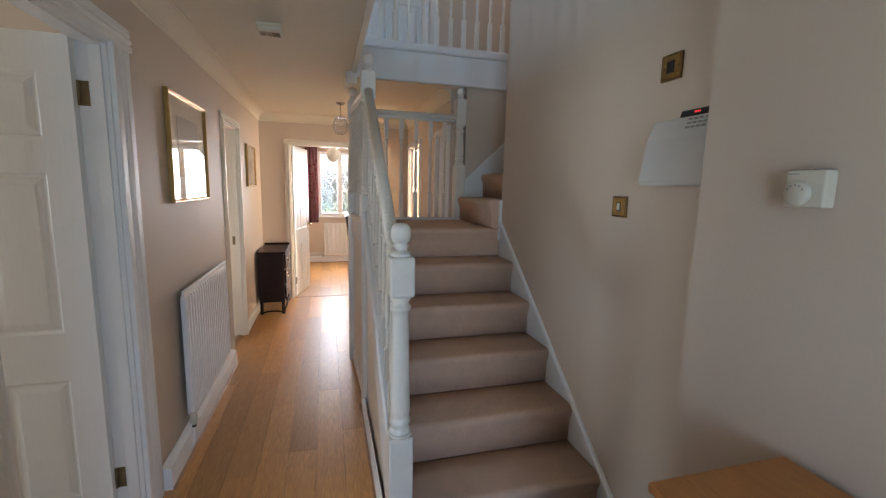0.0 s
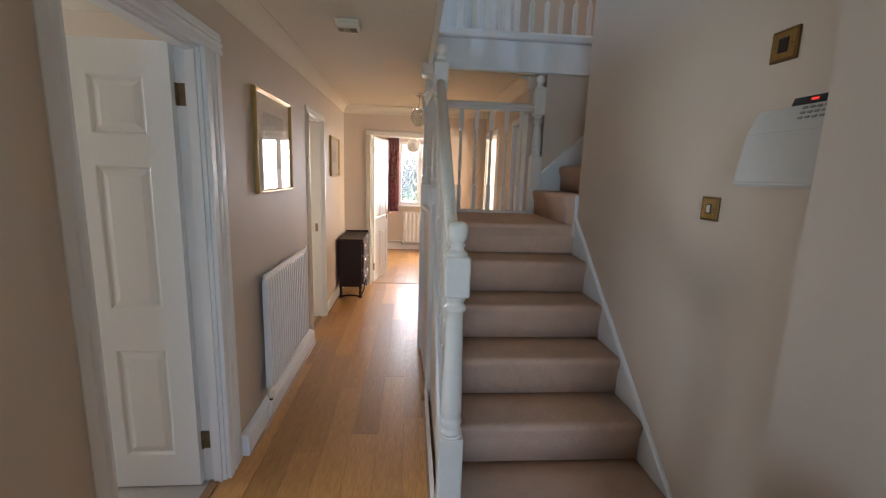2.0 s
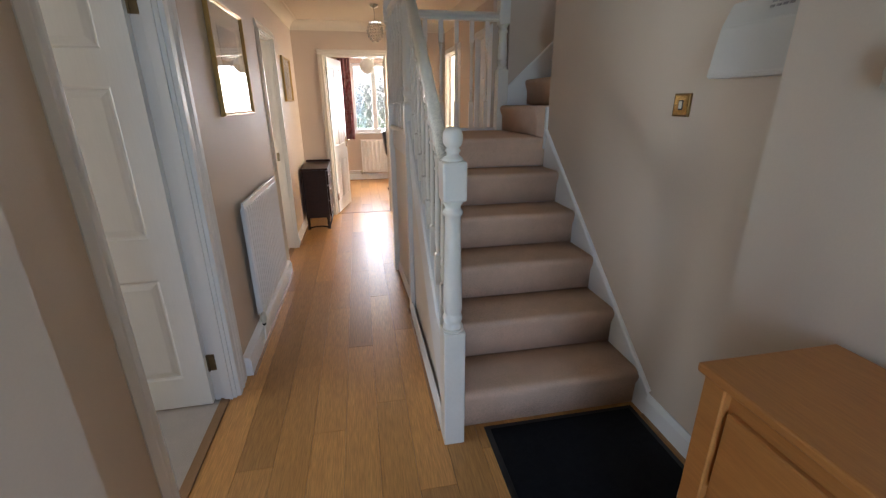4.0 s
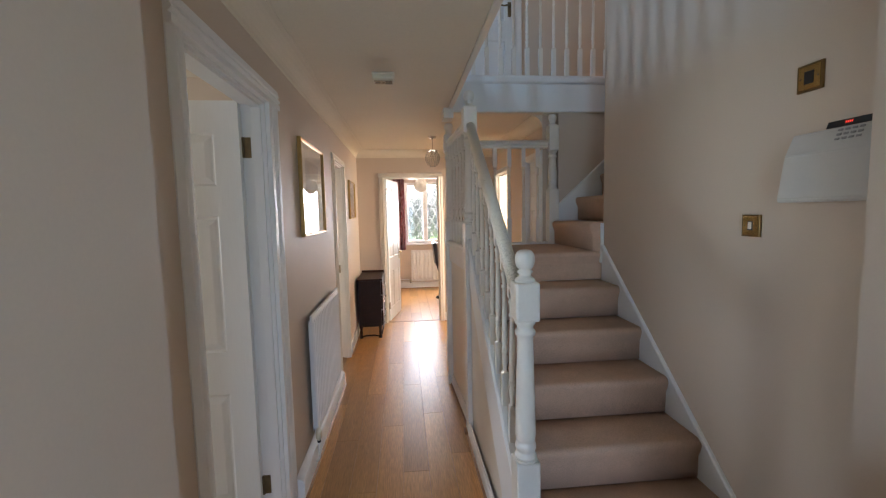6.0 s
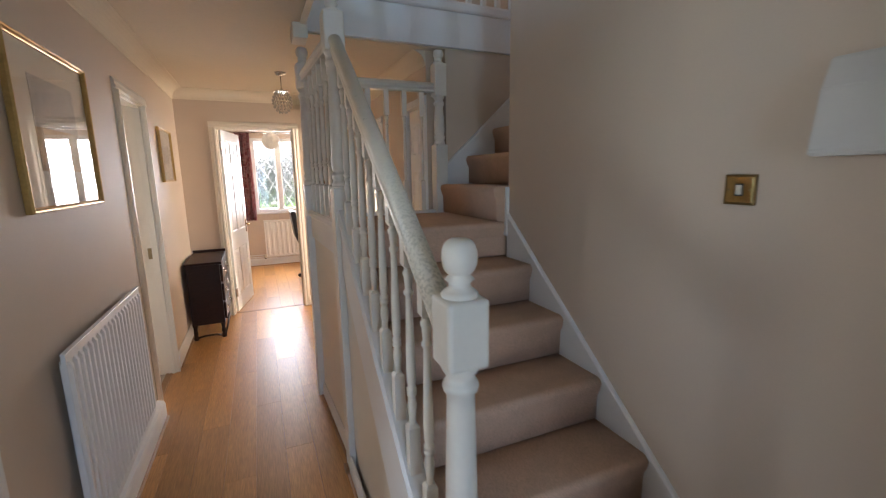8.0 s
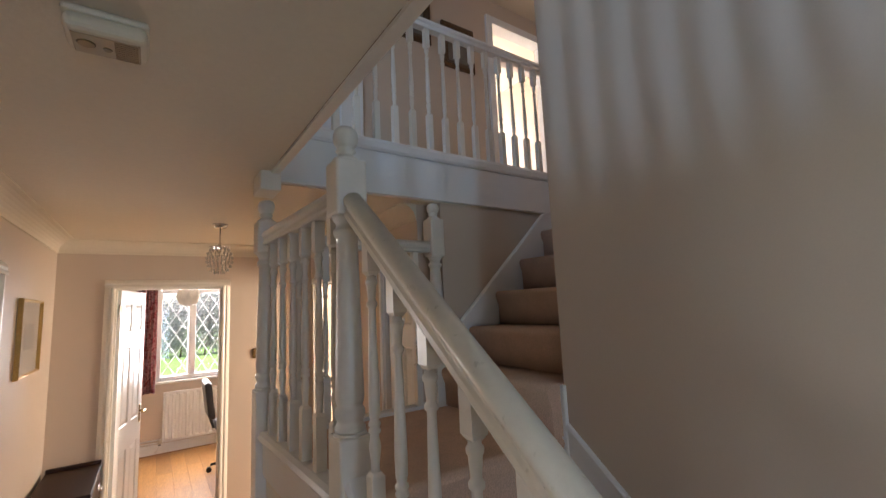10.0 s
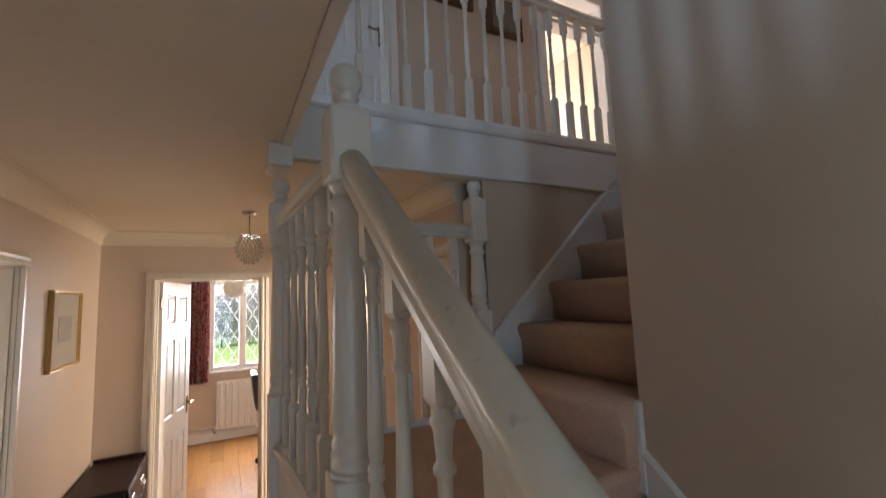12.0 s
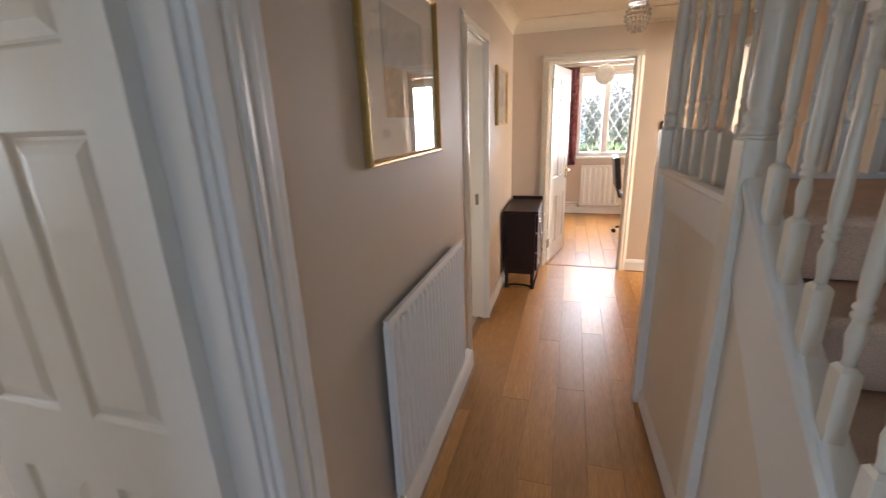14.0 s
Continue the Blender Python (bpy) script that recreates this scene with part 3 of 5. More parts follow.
sweep(bm, [(0, -0.008), (0.024, -0.008), (0.024, 0.004), (0.015, 0.012), (0, 0.012)], (1.275, YB - 0.021, ZQ), (2.50, YB - 0.021, ZQ + 1.225 * s2), (0, -1, 0), (-d2.z, 0, d2.x))
part("upper_string_moulding", bm, WHITE, stairs)


# ---- balustrades ----
def newel(name, x, y, z0, joint, block0, block1, top, label, w=0.045):
    """Square base, turned column, square block, ball finial."""
    t = thing(name, label, "newel post", "newel posts of the staircase", (x, y, z0))
    j, b0, b1, tp = joint - z0, block0 - z0, block1 - z0, top - z0
    bm = bmesh.new()
    box(bm, -w, w, -w, w, 0, j - 0.012, 0.004)
    lathe(bm, [(j - 0.014, w * 0.97), (j - 0.004, w * 0.94)], n=20)
    part("base", bm, IVORY, t)
    bm = bmesh.new()
    lathe(bm, [(j - 0.004, w * .90), (j + 0.006, w * .92), (j + 0.016, w * .78), (j + 0.022, w * .74), (j + 0.030, w * .84), (j + 0.042, w * .90), (j + 0.054, w * .84), (j + 0.060, w * .72),
               (j + 0.068, w * .80), (j + 0.085, w * .86), (j + 0.12, w * .84), (b0 - 0.085, w * .66), (b0 - 0.060, w * .66), (b0 - 0.055, w * .80), (b0 - 0.045, w * .86), (b0 - 0.036, w * .80), (b0 - 0.032, w * .66),
               (b0 - 0.020, w * .68), (b0 - 0.010, w * .84), (b0 + 0.004, w * .95)], n=24)
    part("turned_column", bm, IVORY, t, smooth=False)
    bm = bmesh.new()
    box(bm, -w, w, -w, w, b0, b1, 0.009, 3)
    part("block", bm, IVORY, t)
    bm = bmesh.new()
    h = tp - b1
    ball = [(b1 - 0.004, w * .80), (b1 + h * .05, w * .84), (b1 + h * .10, w * .74), (b1 + h * .16, w * .50), (b1 + h * .24, w * .50), (b1 + h * .30, w * .66)]
    ball += [(b1 + h * .36 + h * .64 * (1 - math.cos(a)) / 2 * 1.0, w * .80 * math.sin(a) ** 0.55) for a in [math.pi * (0.12 + 0.86 * k / 12) for k in range(13)]]
    ball = sorted(ball)
    lathe(bm, ball, n=24)
    part("ball_finial", bm, IVORY, t)
    return t


newel("newel_post", XN, 2.975, 0.0, 0.575, 1.10, 1.245, 1.362, "white painted newel post with ball finial at the stair foot")
newel("newel_post", XN, 4.215, 0.0, 1.44, 2.01, 2.170, 2.275, "white painted newel post at the half landing's near corner")
newel("newel_post", XM, 5.075, 0.0, 1.44, 2.01, 2.150, 2.252, "white painted newel post at the half landing's outer corner")
newel("newel_post", 1.232, 5.10, ZL - 0.05, 1.70, 2.018, 2.236, 2.330, "white painted newel post at the foot of the upper flight")
bm = bmesh.new()
box(bm, 0.262, 0.345, 4.90, 5.05, ZC - 0.085, ZC - 0.002, 0.004)
setting(part("ceiling_block", bm, IVORY), "white painted wooden block under the ceiling edge", "trim")

BAL_SH = {}


def baluster_mesh(h, top, bot, slope=0.0):
    """Turned spindle: square ends, turned shaft. slope: rake of its cut ends."""
    key = (round(h, 3), round(slope, 3))
    if key in BAL_SH:
        return BAL_SH[key]
    w = 0.0165
    bm = bmesh.new()
    vs = box(bm, -w, w, -w, w, 0, bot - 0.010, 0.0)
    for v in vs:
        if v.co.z < 1e-4:
            v.co.z += v.co.y * slope
    vs = box(bm, -w, w, -w, w, h - top + 0.010, h, 0.0)
    for v in vs:
        if v.co.z > h - 1e-4:
            v.co.z += v.co.y * slope
    # chamfered shoulders
    for za, zb in ((bot - 0.010, bot), (h - top + 0.010, h - top)):
        lo = [bm.verts.new((sx * w, sy * w, za)) for sx, sy in ((-1, -1), (1, -1), (1, 1), (-1, 1))]
        hi = [bm.verts.new((sx * w * .6, sy * w * .6, zb)) for sx, sy in ((-1, -1), (1, -1), (1, 1), (-1, 1))]
        for k in range(4):
            bm.faces.new((lo[k], lo[(k + 1) % 4], hi[(k + 1) % 4], hi[k]))
    a, b = bot, h - top
    L = b - a
    prof = [(a - 0.004, w * .66), (a + 0.010, w * .58), (a + L * .045, w * .62), (a + L * .12, w * .88), (a + L * .165, w * .66), (a + L * .18, w * .60), (a + L * .19, w * .86), (a + L * .205, w * .90), (a + L * .215, w * .66),
            (a + L * .225, w * .90), (a + L * .24, w * .86), (a + L * .25, w * .62), (a + L * .28, w * .78), (a + L * .36, w * .86), (a + L * .80, w * .56), (a + L * .83, w * .56), (a + L * .838, w * .82), (a + L * .855, w * .86),
            (a + L * .868, w * .60), (a + L * .88, w * .58), (a + L * .92, w * .70), (a + L * .945, w * .74), (a + L * .958, w * .92), (a + L * .975, w * .95), (a + L * .985, w * .70), (b + 0.004, w * .70)]
    lathe(bm, prof, n=12)
    me = bpy.data.meshes.new("baluster")
    bmesh.ops.recalc_face_normals(bm, faces=bm.faces[:])
    bm.to_mesh(me)
    bm.free()
    me.materials.append(IVORY)
    BAL_SH[key] = me
    return me


def balusters(parent, pts, h, top, bot, slope=0.0, turn=0.0):
    me = baluster_mesh(h, top, bot, slope)
    for x, y, z in pts:
        ob = new("baluster", me)
        ob.parent = parent
        ob.matrix_basis = pose(x, y, z, 0, 0, turn)


RAIL = [(-0.022, -0.034), (0.022, -0.034), (0.026, -0.028), (0.025, -0.018), (0.020, -0.012), (0.021, -0.006), (0.029, 0.000)]
RAIL += [(0.032 * math.cos(a), 0.008 + 0.026 * math.sin(a)) for a in [math.pi * k / 14 for k in range(15)]]
RAIL += [(-0.029, 0.000), (-0.021, -0.006), (-0.020, -0.012), (-0.025, -0.018), (-0.026, -0.028)]


def handrail(p0, p1, side, up=(0, 0, 1)):
    bm = bmesh.new()
    sweep(bm, RAIL, p0, p1, side, up)
    for f in bm.faces:
        f.smooth = len(f.verts) == 4 and max(e.calc_length() for e in f.edges) > 0.2 and min(e.calc_length() for e in f.edges) < 0.0085
    return bm


b1 = thing("stair_balustrade", "white painted stair balustrade with raked handrail and turned balusters", "balustrade")
sr = 0.772
dr = Vector((0, 1, sr)).normalized()
nr = Vector((0, -dr.z, dr.y))
def rail_z(y):
    return 2.066 + (y - 4.156) * sr - 0.040


bm = handrail((XN, 3.015, rail_z(3.015)), (XN, 4.175, rail_z(4.175)), (0.86, 0, 0), nr)
part("handrail", bm, RAILP, b1, "white moulded handrail with worn chipped paint")
hb = rail_z(3.6) - 0.036 - (nose(3.6) + 0.215)
balusters(b1, [(XN, y, nose(y) + 0.20) for y in [4.062 - 0.128 * k for k in range(8)]], hb + 0.02, 0.090, 0.158, sl)

b2 = thing("landing_balustrade", "white painted balustrade along the half landing", "balustrade")
bm = handrail((XN, 4.26, 2.075), (XM, 5.03, 2.075), (0.9, 0, 0))
part("handrail", bm, IVORY, b2)
balusters(b2, [(XN - 0.0058 * k, 4.32 + 0.130 * k, 1.262) for k in range(6)], 2.048 - 1.262, 0.112, 0.178)
b3 = thing("rear_balustrade", "white painted balustrade across the half landing's far side", "balustrade")
bm = handrail((0.365, 5.10, 2.076), (1.19, 5.10, 2.076), (0, 1, 0))
part("handrail", bm, IVORY, b3)
balusters(b3, [(0.470 + 0.1252 * k, 5.10, ZL + 0.018) for k in range(6)], 2.048 - ZL - 0.018, 0.17, 0.22)

b4 = thing("upper_landing_balustrade", "white painted balustrade along the upper landing", "balustrade")
bm = handrail((0.36, YB + 0.0, 3.470), (3.2, YB + 0.0, 3.470), (0, 1, 0))
part("handrail", bm, WHITE, b4)
balusters(b4, [(0.43 + 0.117 * k, YB, ZU + 0.04) for k in range(23)], 3.441 - ZU - 0.04, 0.13, 0.25)
b5 = thing("stairwell_balustrade", "white painted balustrade along the open side of the upper landing", "balustrade")
bm = handrail((0.30, 1.75, 3.470), (0.30, YB - 0.05, 3.470), (1, 0, 0))
part("handrail", bm, WHITE, b5)
bm = bmesh.new()
box(bm, 0.265, 0.335, 1.75, YB - 0.05, ZU + 0.006, ZU + 0.04, 0.004)
part("base_rail", bm, WHITE, b5)
balusters(b5, [(0.30, 1.85 + 0.117 * k, ZU + 0.04) for k in range(27)], 3.441 - ZU - 0.04, 0.13, 0.25)


# ---- doors and casings ----
ARCH = [(0.0, 0.0), (0.020, 0.0), (0.020, 0.012), (0.014, 0.022), (0.016, 0.036), (0.010, 0.050), (0.005, 0.060), (0.0, 0.060)]


# a broad architrave of three rolls
ARCHW = [(0.0, 0.0), (0.018, 0.0), (0.020, 0.004), (0.020, 0.040), (0.012, 0.046), (0.012, 0.052), (0.019, 0.060), (0.022, 0.072), (0.018, 0.086), (0.011, 0.092),
         (0.011, 0.098), (0.016, 0.104), (0.017, 0.120), (0.014, 0.128), (0.014, 0.150), (0.010, 0.158), (0.0, 0.165)]


def casing(name, axis, face, out, lo, hi, zt, depth, label, both=True, paint=None, arch=ARCH, lap=0.018, head=1.0):
    """Lining and architraves of an opening lo..hi in a wall; face: the near face, out: +1 or -1 away from the wall."""
    paint = paint or WHITE
    root = thing(name, label, "door frame", kind="structure")

    def pt(a, f, z):
        return (f, a, z) if axis == "x" else (a, f, z)
    along = Vector((0, 1, 0)) if axis == "x" else Vector((1, 0, 0))
    sides = [(face, out)] + ([(face - out * depth, -out)] if both else [])
    for f, o in sides:
        ov = Vector((o, 0, 0)) if axis == "x" else Vector((0, o, 0))
        reach = arch[-1][1] - lap
        top = [(o_ + (0.001 if o_ else 0.0), u_ * head) for o_, u_ in arch]
        for a, s, prof in ((lo + 0.018, -1, ARCH), (hi - lap, 1, arch)):
            bm = bmesh.new()
            sweep(bm, prof, pt(a, f, 0.001), pt(a, f, zt - lap + 0.004), ov, along * s)
            part("architrave", bm, paint, root)
        bm = bmesh.new()
        sweep(bm, top, pt(lo - 0.042, f, zt - lap), pt(hi + reach, f, zt - lap), ov, (0, 0, 1))
        part("architrave", bm, paint, root)
    a0, a1 = sorted((face, face - out * depth))
    for p, q in ((lo, lo + 0.024), (hi - 0.024, hi)):
        bm = bmesh.new()
        if axis == "x":
            box(bm, a0 - .001, a1 + .001, p, q, 0, zt, 0.001)
            st = (q, q + 0.012) if p == lo else (p - 0.012, p)
            box(bm, a0 + 0.045, a1 - 0.015 if out > 0 else a1 - 0.04, *st, 0, zt - 0.03, 0.001)
        else:
            box(bm, p, q, a0 - .001, a1 + .001, 0, zt, 0.001)
            st = (q, q + 0.012) if p == lo else (p - 0.012, p)
            box(bm, *st, a0 + 0.02, a1 - 0.045, 0, zt - 0.03, 0.001)
        part("jamb", bm, paint, root)
    bm = bmesh.new()
    if axis == "x":
        box(bm, a0 - .001, a1 + .001, lo + 0.024, hi - 0.024, zt - 0.024, zt, 0.001)
        box(bm, a0 + 0.045, a1 - 0.015, lo + 0.036, hi - 0.036, zt - 0.036, zt - 0.024)
    else:
        box(bm, lo + 0.024, hi - 0.024, a0 - .001, a1 + .001, zt - 0.024, zt, 0.001)
        box(bm, lo + 0.036, hi - 0.036, a0 + 0.02, a1 - 0.045, zt - 0.036, zt - 0.024)
    part("head", bm, paint, root)
    return root


c1 = casing("door_frame_1", "x", XL, 1, *D1, ZD1, 0.1, "white moulded door frame of an open doorway", arch=ARCHW, lap=0.012, head=0.58)
# cream on the next two frames: warm light put into their paint colour
c2 = casing("door_frame_2", "x", XL, 1, *D2, ZD, 0.1, "cream moulded door frame of the lounge doorway", paint=CREAMG)
ce = casing("door_frame_3", "y", YE, -1, *DE, ZD, 0.1, "cream moulded door frame of the study doorway", paint=CREAMG)
casing("door_frame_4", "x", 1.17, -1, 6.38, 7.10, ZD, 0.1, "white moulded door frame in the rear hall", False)
casing("door_frame_5", "x", 1.17, -1, 5.22, 5.66, ZD, 0.1, "white moulded cupboard door frame in the rear hall", False)
bm = bmesh.new()
box(bm, XL - 0.082, XL - 0.036, D2[1] - 0.026, D2[1] - 0.0225, 0.905, 0.985, 0.001)
box(bm, XL - 0.062, XL - 0.052, D2[1] - 0.034, D2[1] - 0.026, 0.925, 0.965, 0.002)
part("strike_plate", bm, OLDBRASS, c2, "worn metal strike plate")
bm = bmesh.new()
box(bm, XL - 0.075, XL - 0.03, D1[0], D1[1], 0.0045, 0.010, 0.002)
setting(part("threshold_1", bm, BEAD), "brown wooden threshold strip", "threshold")
bm = bmesh.new()
box(bm, DE[0], DE[1], YE + 0.03, YE + 0.07, 0.001, 0.007, 0.002)
setting(part("threshold_2", bm, BEAD), "brown wooden threshold strip", "threshold")
bm = bmesh.new()
box(bm, XL - 0.075, XL - 0.03, D2[0], D2[1], 0.0045, 0.010, 0.002)
setting(part("threshold_3", bm, BEAD), "brown wooden threshold strip", "threshold")


def lever(bm, m, flip=1):
    """A lever handle on its back plate, on the face y = 0, pointing -x."""
    n0 = len(bm.verts)
    box(bm, -0.019, 0.019, -0.004, 0.0, -0.075, 0.075, 0.003)
    tube(bm, [(0, 0, 0.02), (0, -0.045, 0.02)], 0.009, 10)
    tube(bm, [(0.006, -0.045, 0.02), (-0.03, -0.047, 0.022), (-0.07, -0.047, 0.017), (-0.105, -0.045, 0.026)], [0.011, 0.009, 0.008, 0.010], 10)
    bm.verts.ensure_lookup_table()
    vs = bm.verts[n0:]
    bmesh.ops.transform(bm, matrix=m, verts=vs)


def panel_door(name, label, w, h, m, handle_mat=BRASS, hinge_z=(0.22, 1.80), paint=None, hand_z=1.0):
    """A six-panel leaf; hinge edge at x = 0, free edge at x = w, faces at y = +-0.019."""
    paint = paint or DOORW
    t = tagged(new(name), label, "door")
    t.matrix_world = m
    k = w / 0.74
    st, ms = 0.105 * k, 0.10 * k
    pw = (w - 2 * st - ms) / 2
    rows = [(0.17, 0.69), (0.885, 1.50), (1.63, 1.86)]
    cols = [(st, st + pw), (st + pw + ms, w - st)]
    bm = bmesh.new()
    for a, b in ((0, st), (st + pw, st + pw + ms), (w - st, w)):
        box(bm, a, b, -0.019, 0.019, 0.006, h)
    zs = [0.006] + [z for r in rows for z in r] + [h]
    for a, b in zip(zs[::2], zs[1::2]):
        for ca, cb in cols:
            box(bm, ca, cb, -0.019, 0.019, a, b)
    bmesh.ops.remove_doubles(bm, verts=bm.verts[:], dist=0.0001)
    part("leaf", bm, paint, t)
    for r in rows:
        for ca, cb in cols:
            bm = bmesh.new()
            for s in (-1, 1):
                rings = []
                for ins, y in ((-0.001, 0.0188), (0.003, 0.0165), (0.010, 0.0095), (0.016, 0.0095), (0.024, 0.0125), (0.042, 0.0172)):
                    rings.append([bm.verts.new((x, s * y, z)) for x, z in ((ca + ins, r[0] + ins), (cb - ins, r[0] + ins), (cb - ins, r[1] - ins), (ca + ins, r[1] - ins))])
                for o, q in zip(rings, rings[1:]):
                    for i in range(4):
                        bm.faces.new((o[i], o[(i + 1) % 4], q[(i + 1) % 4], q[i]))
                bm.faces.new(rings[-1])
            part("panel", bm, paint, t)
    for s in (-1, 1):
        bm = bmesh.new()
        lever(bm, pose(w - 0.06, -0.019 if s < 0 else 0.019, hand_z) @ Matrix.Diagonal((1, 1 if s < 0 else -1, 1, 1)))
        part("door_handle", bm, handle_mat, t, "lever handle on a back plate", False)
    for z in hinge_z:
        bm = bmesh.new()
        tube(bm, [(-0.004, -0.0135, z - 0.045), (-0.004, -0.0135, z + 0.045)], 0.0055, 8)
        box(bm, -0.002, 0.030, -0.0205, -0.0185, z - 0.045, z + 0.045)
        box(bm, -0.036, -0.004, -0.0202, -0.0175, z - 0.045, z + 0.045)
        part("hinge", bm, OLDBRASS, t, "tarnished brass hinge")
    return t


# hinge pins and swing
panel_door("door_1", "white six-panel door standing wide open into the carpeted room", 0.74, 1.995, pose(XL - 0.1005, 3.4355, 0.008, 0, 0, 180.3))
panel_door("door_3", "white six-panel door standing open into the study", 0.675, 1.965, pose(DE[0] + 0.040, YE + 0.085, 0.006, 0, 0, 77.5), hand_z=0.90)
panel_door("door_2", "white six-panel lounge door folded back", 0.64, 1.965, pose(XL - 0.13, D2[0] - 0.01, 0.006, 0, 0, 188))
panel_door("door_4", "white six-panel kitchen door standing open", 0.70, 1.965, pose(1.29, 6.395, 0.006, 0, 0, 12))
panel_door("door_5", "narrow white cupboard door standing ajar", 0.355, 1.965, pose(1.195, 5.250, 0.006, 0, 0, 88))


# ---- hall things ----
def radiator(name, label, L, z0, z1, m, flutes, pipe_side=0):
    """Convector radiator: fluted front facing +y, length along x, wall at y = 0."""
    t = tagged(new(name), label, "radiator")
    t.matrix_world = m
    H = z1 - z0
    bm = bmesh.new()
    pts = []
    step = L / flutes
    for k in range(flutes):
        a = k * step
        pts += [(a + step * .10, 0.059), (a + step * .24, 0.078), (a + step * .56, 0.078), (a + step * .70, 0.059)]
    pts = [(0.0, 0.070)] + pts + [(L, 0.070)]
    zs = [(z0, -0.010), (z0 + 0.025, -0.010), (z0 + 0.045, 0.0), (z1 - 0.045, 0.0), (z1 - 0.025, -0.010), (z1, -0.010)]
    rows = []
    for z, flat in zs:
        rows.append([bm.verts.new((x, 0.068 if flat else y, z)) for x, y in pts])
    back = [[bm.verts.new((x, 0.050, z)) for x in (0.0, L)] for z in (z0, z1)]
    for a, b in zip(rows, rows[1:]):
        for k in range(len(pts) - 1):
            bm.faces.new((a[k], a[k + 1], b[k + 1], b[k]))
    bm.faces.new((back[0][0], back[0][1], back[1][1], back[1][0]))
    bm.faces.new([back[1][0], back[1][1]] + rows[-1][::-1])
    bm.faces.new([back[0][1], back[0][0]] + rows[0])
    bm.faces.new([back[0][0], back[1][0]] + [r[0] for r in rows[::-1]])
    bm.faces.new([back[1][1], back[0][1]] + [r[-1] for r in rows])
    part("front_panel", bm, RADW, t)
    for k in range(flutes):
        a = L * (k + 0.5) / flutes
        part("convector_fin", cuboid(a - 0.002, a + 0.002, 0.0335, 0.050, z0 + 0.04, z1 - 0.04), RADW, t)
    bm = bmesh.new()
    box(bm, -0.002, L + 0.002, 0.048, 0.074, z1, z1 + 0.006, 0.002)
    part("top_edge", bm, RADW, t)
    part("back_plate", cuboid(0.025, L - 0.025, 0.027, 0.033, z0 + 0.02, z1 - 0.03, 0.002), RADW, t)
    for x in (L * .15, L * .85):
        part("bracket", cuboid(x - .015, x + .015, 0.0, 0.026, z0 + .06, z1 - .06, 0.002), RADW, t)
    for x in ((-0.02,) if pipe_side < 0 else (L + 0.02,) if pipe_side > 0 else (-0.02, L + 0.02)):
        sg = 1 if x > 0 else -1
        bm = bmesh.new()
        lathe(bm, [(z0 - 0.012, 0.012), (z0 + 0.0, 0.020), (z0 + 0.006, 0.026), (z0 + 0.040, 0.025), (z0 + 0.050, 0.020), (z0 + 0.053, 0.006)], x, 0.085, 16)
        part("valve", bm, PLASTIC, t, "cream plastic radiator valve")
        bm = bmesh.new()
        tube(bm, [(x - 0.035 * sg, 0.068, z0 + 0.022), (x - 0.012 * sg, 0.082, z0 + 0.006), (x, 0.085, z0 - 0.012), (x + 0.004 * sg, 0.086, z0 - 0.045), (x + 0.022 * sg, 0.090, 0.075), (x + 0.030 * sg, 0.088, 0.062), (x + 0.046 * sg, 0.070, 0.056)], 0.0085, 8)
        part("pipe", bm, WHITE, t)
        bm = bmesh.new()
        lathe(bm, [(z0 - 0.026, 0.011), (z0 - 0.024, 0.015), (z0 - 0.014, 0.015), (z0 - 0.012, 0.011)], x, 0.085, 14)
        part("valve_collar", bm, BLACKP, t, "black collar under the valve")
    return t


radiator("hall_radiator", "white fluted panel radiator on the hall wall", 0.965, 0.175, 0.905, pose(XL, 4.935, 0, 0, 0, -90) @ Matrix.Diagonal((1, 0.72, 1, 1)), 20, 1)
radiator("study_radiator", "cream fluted radiator below the study window", 1.30, 0.155, 0.765, pose(1.35, YW, 0, 0, 0, 180), 17, 1)


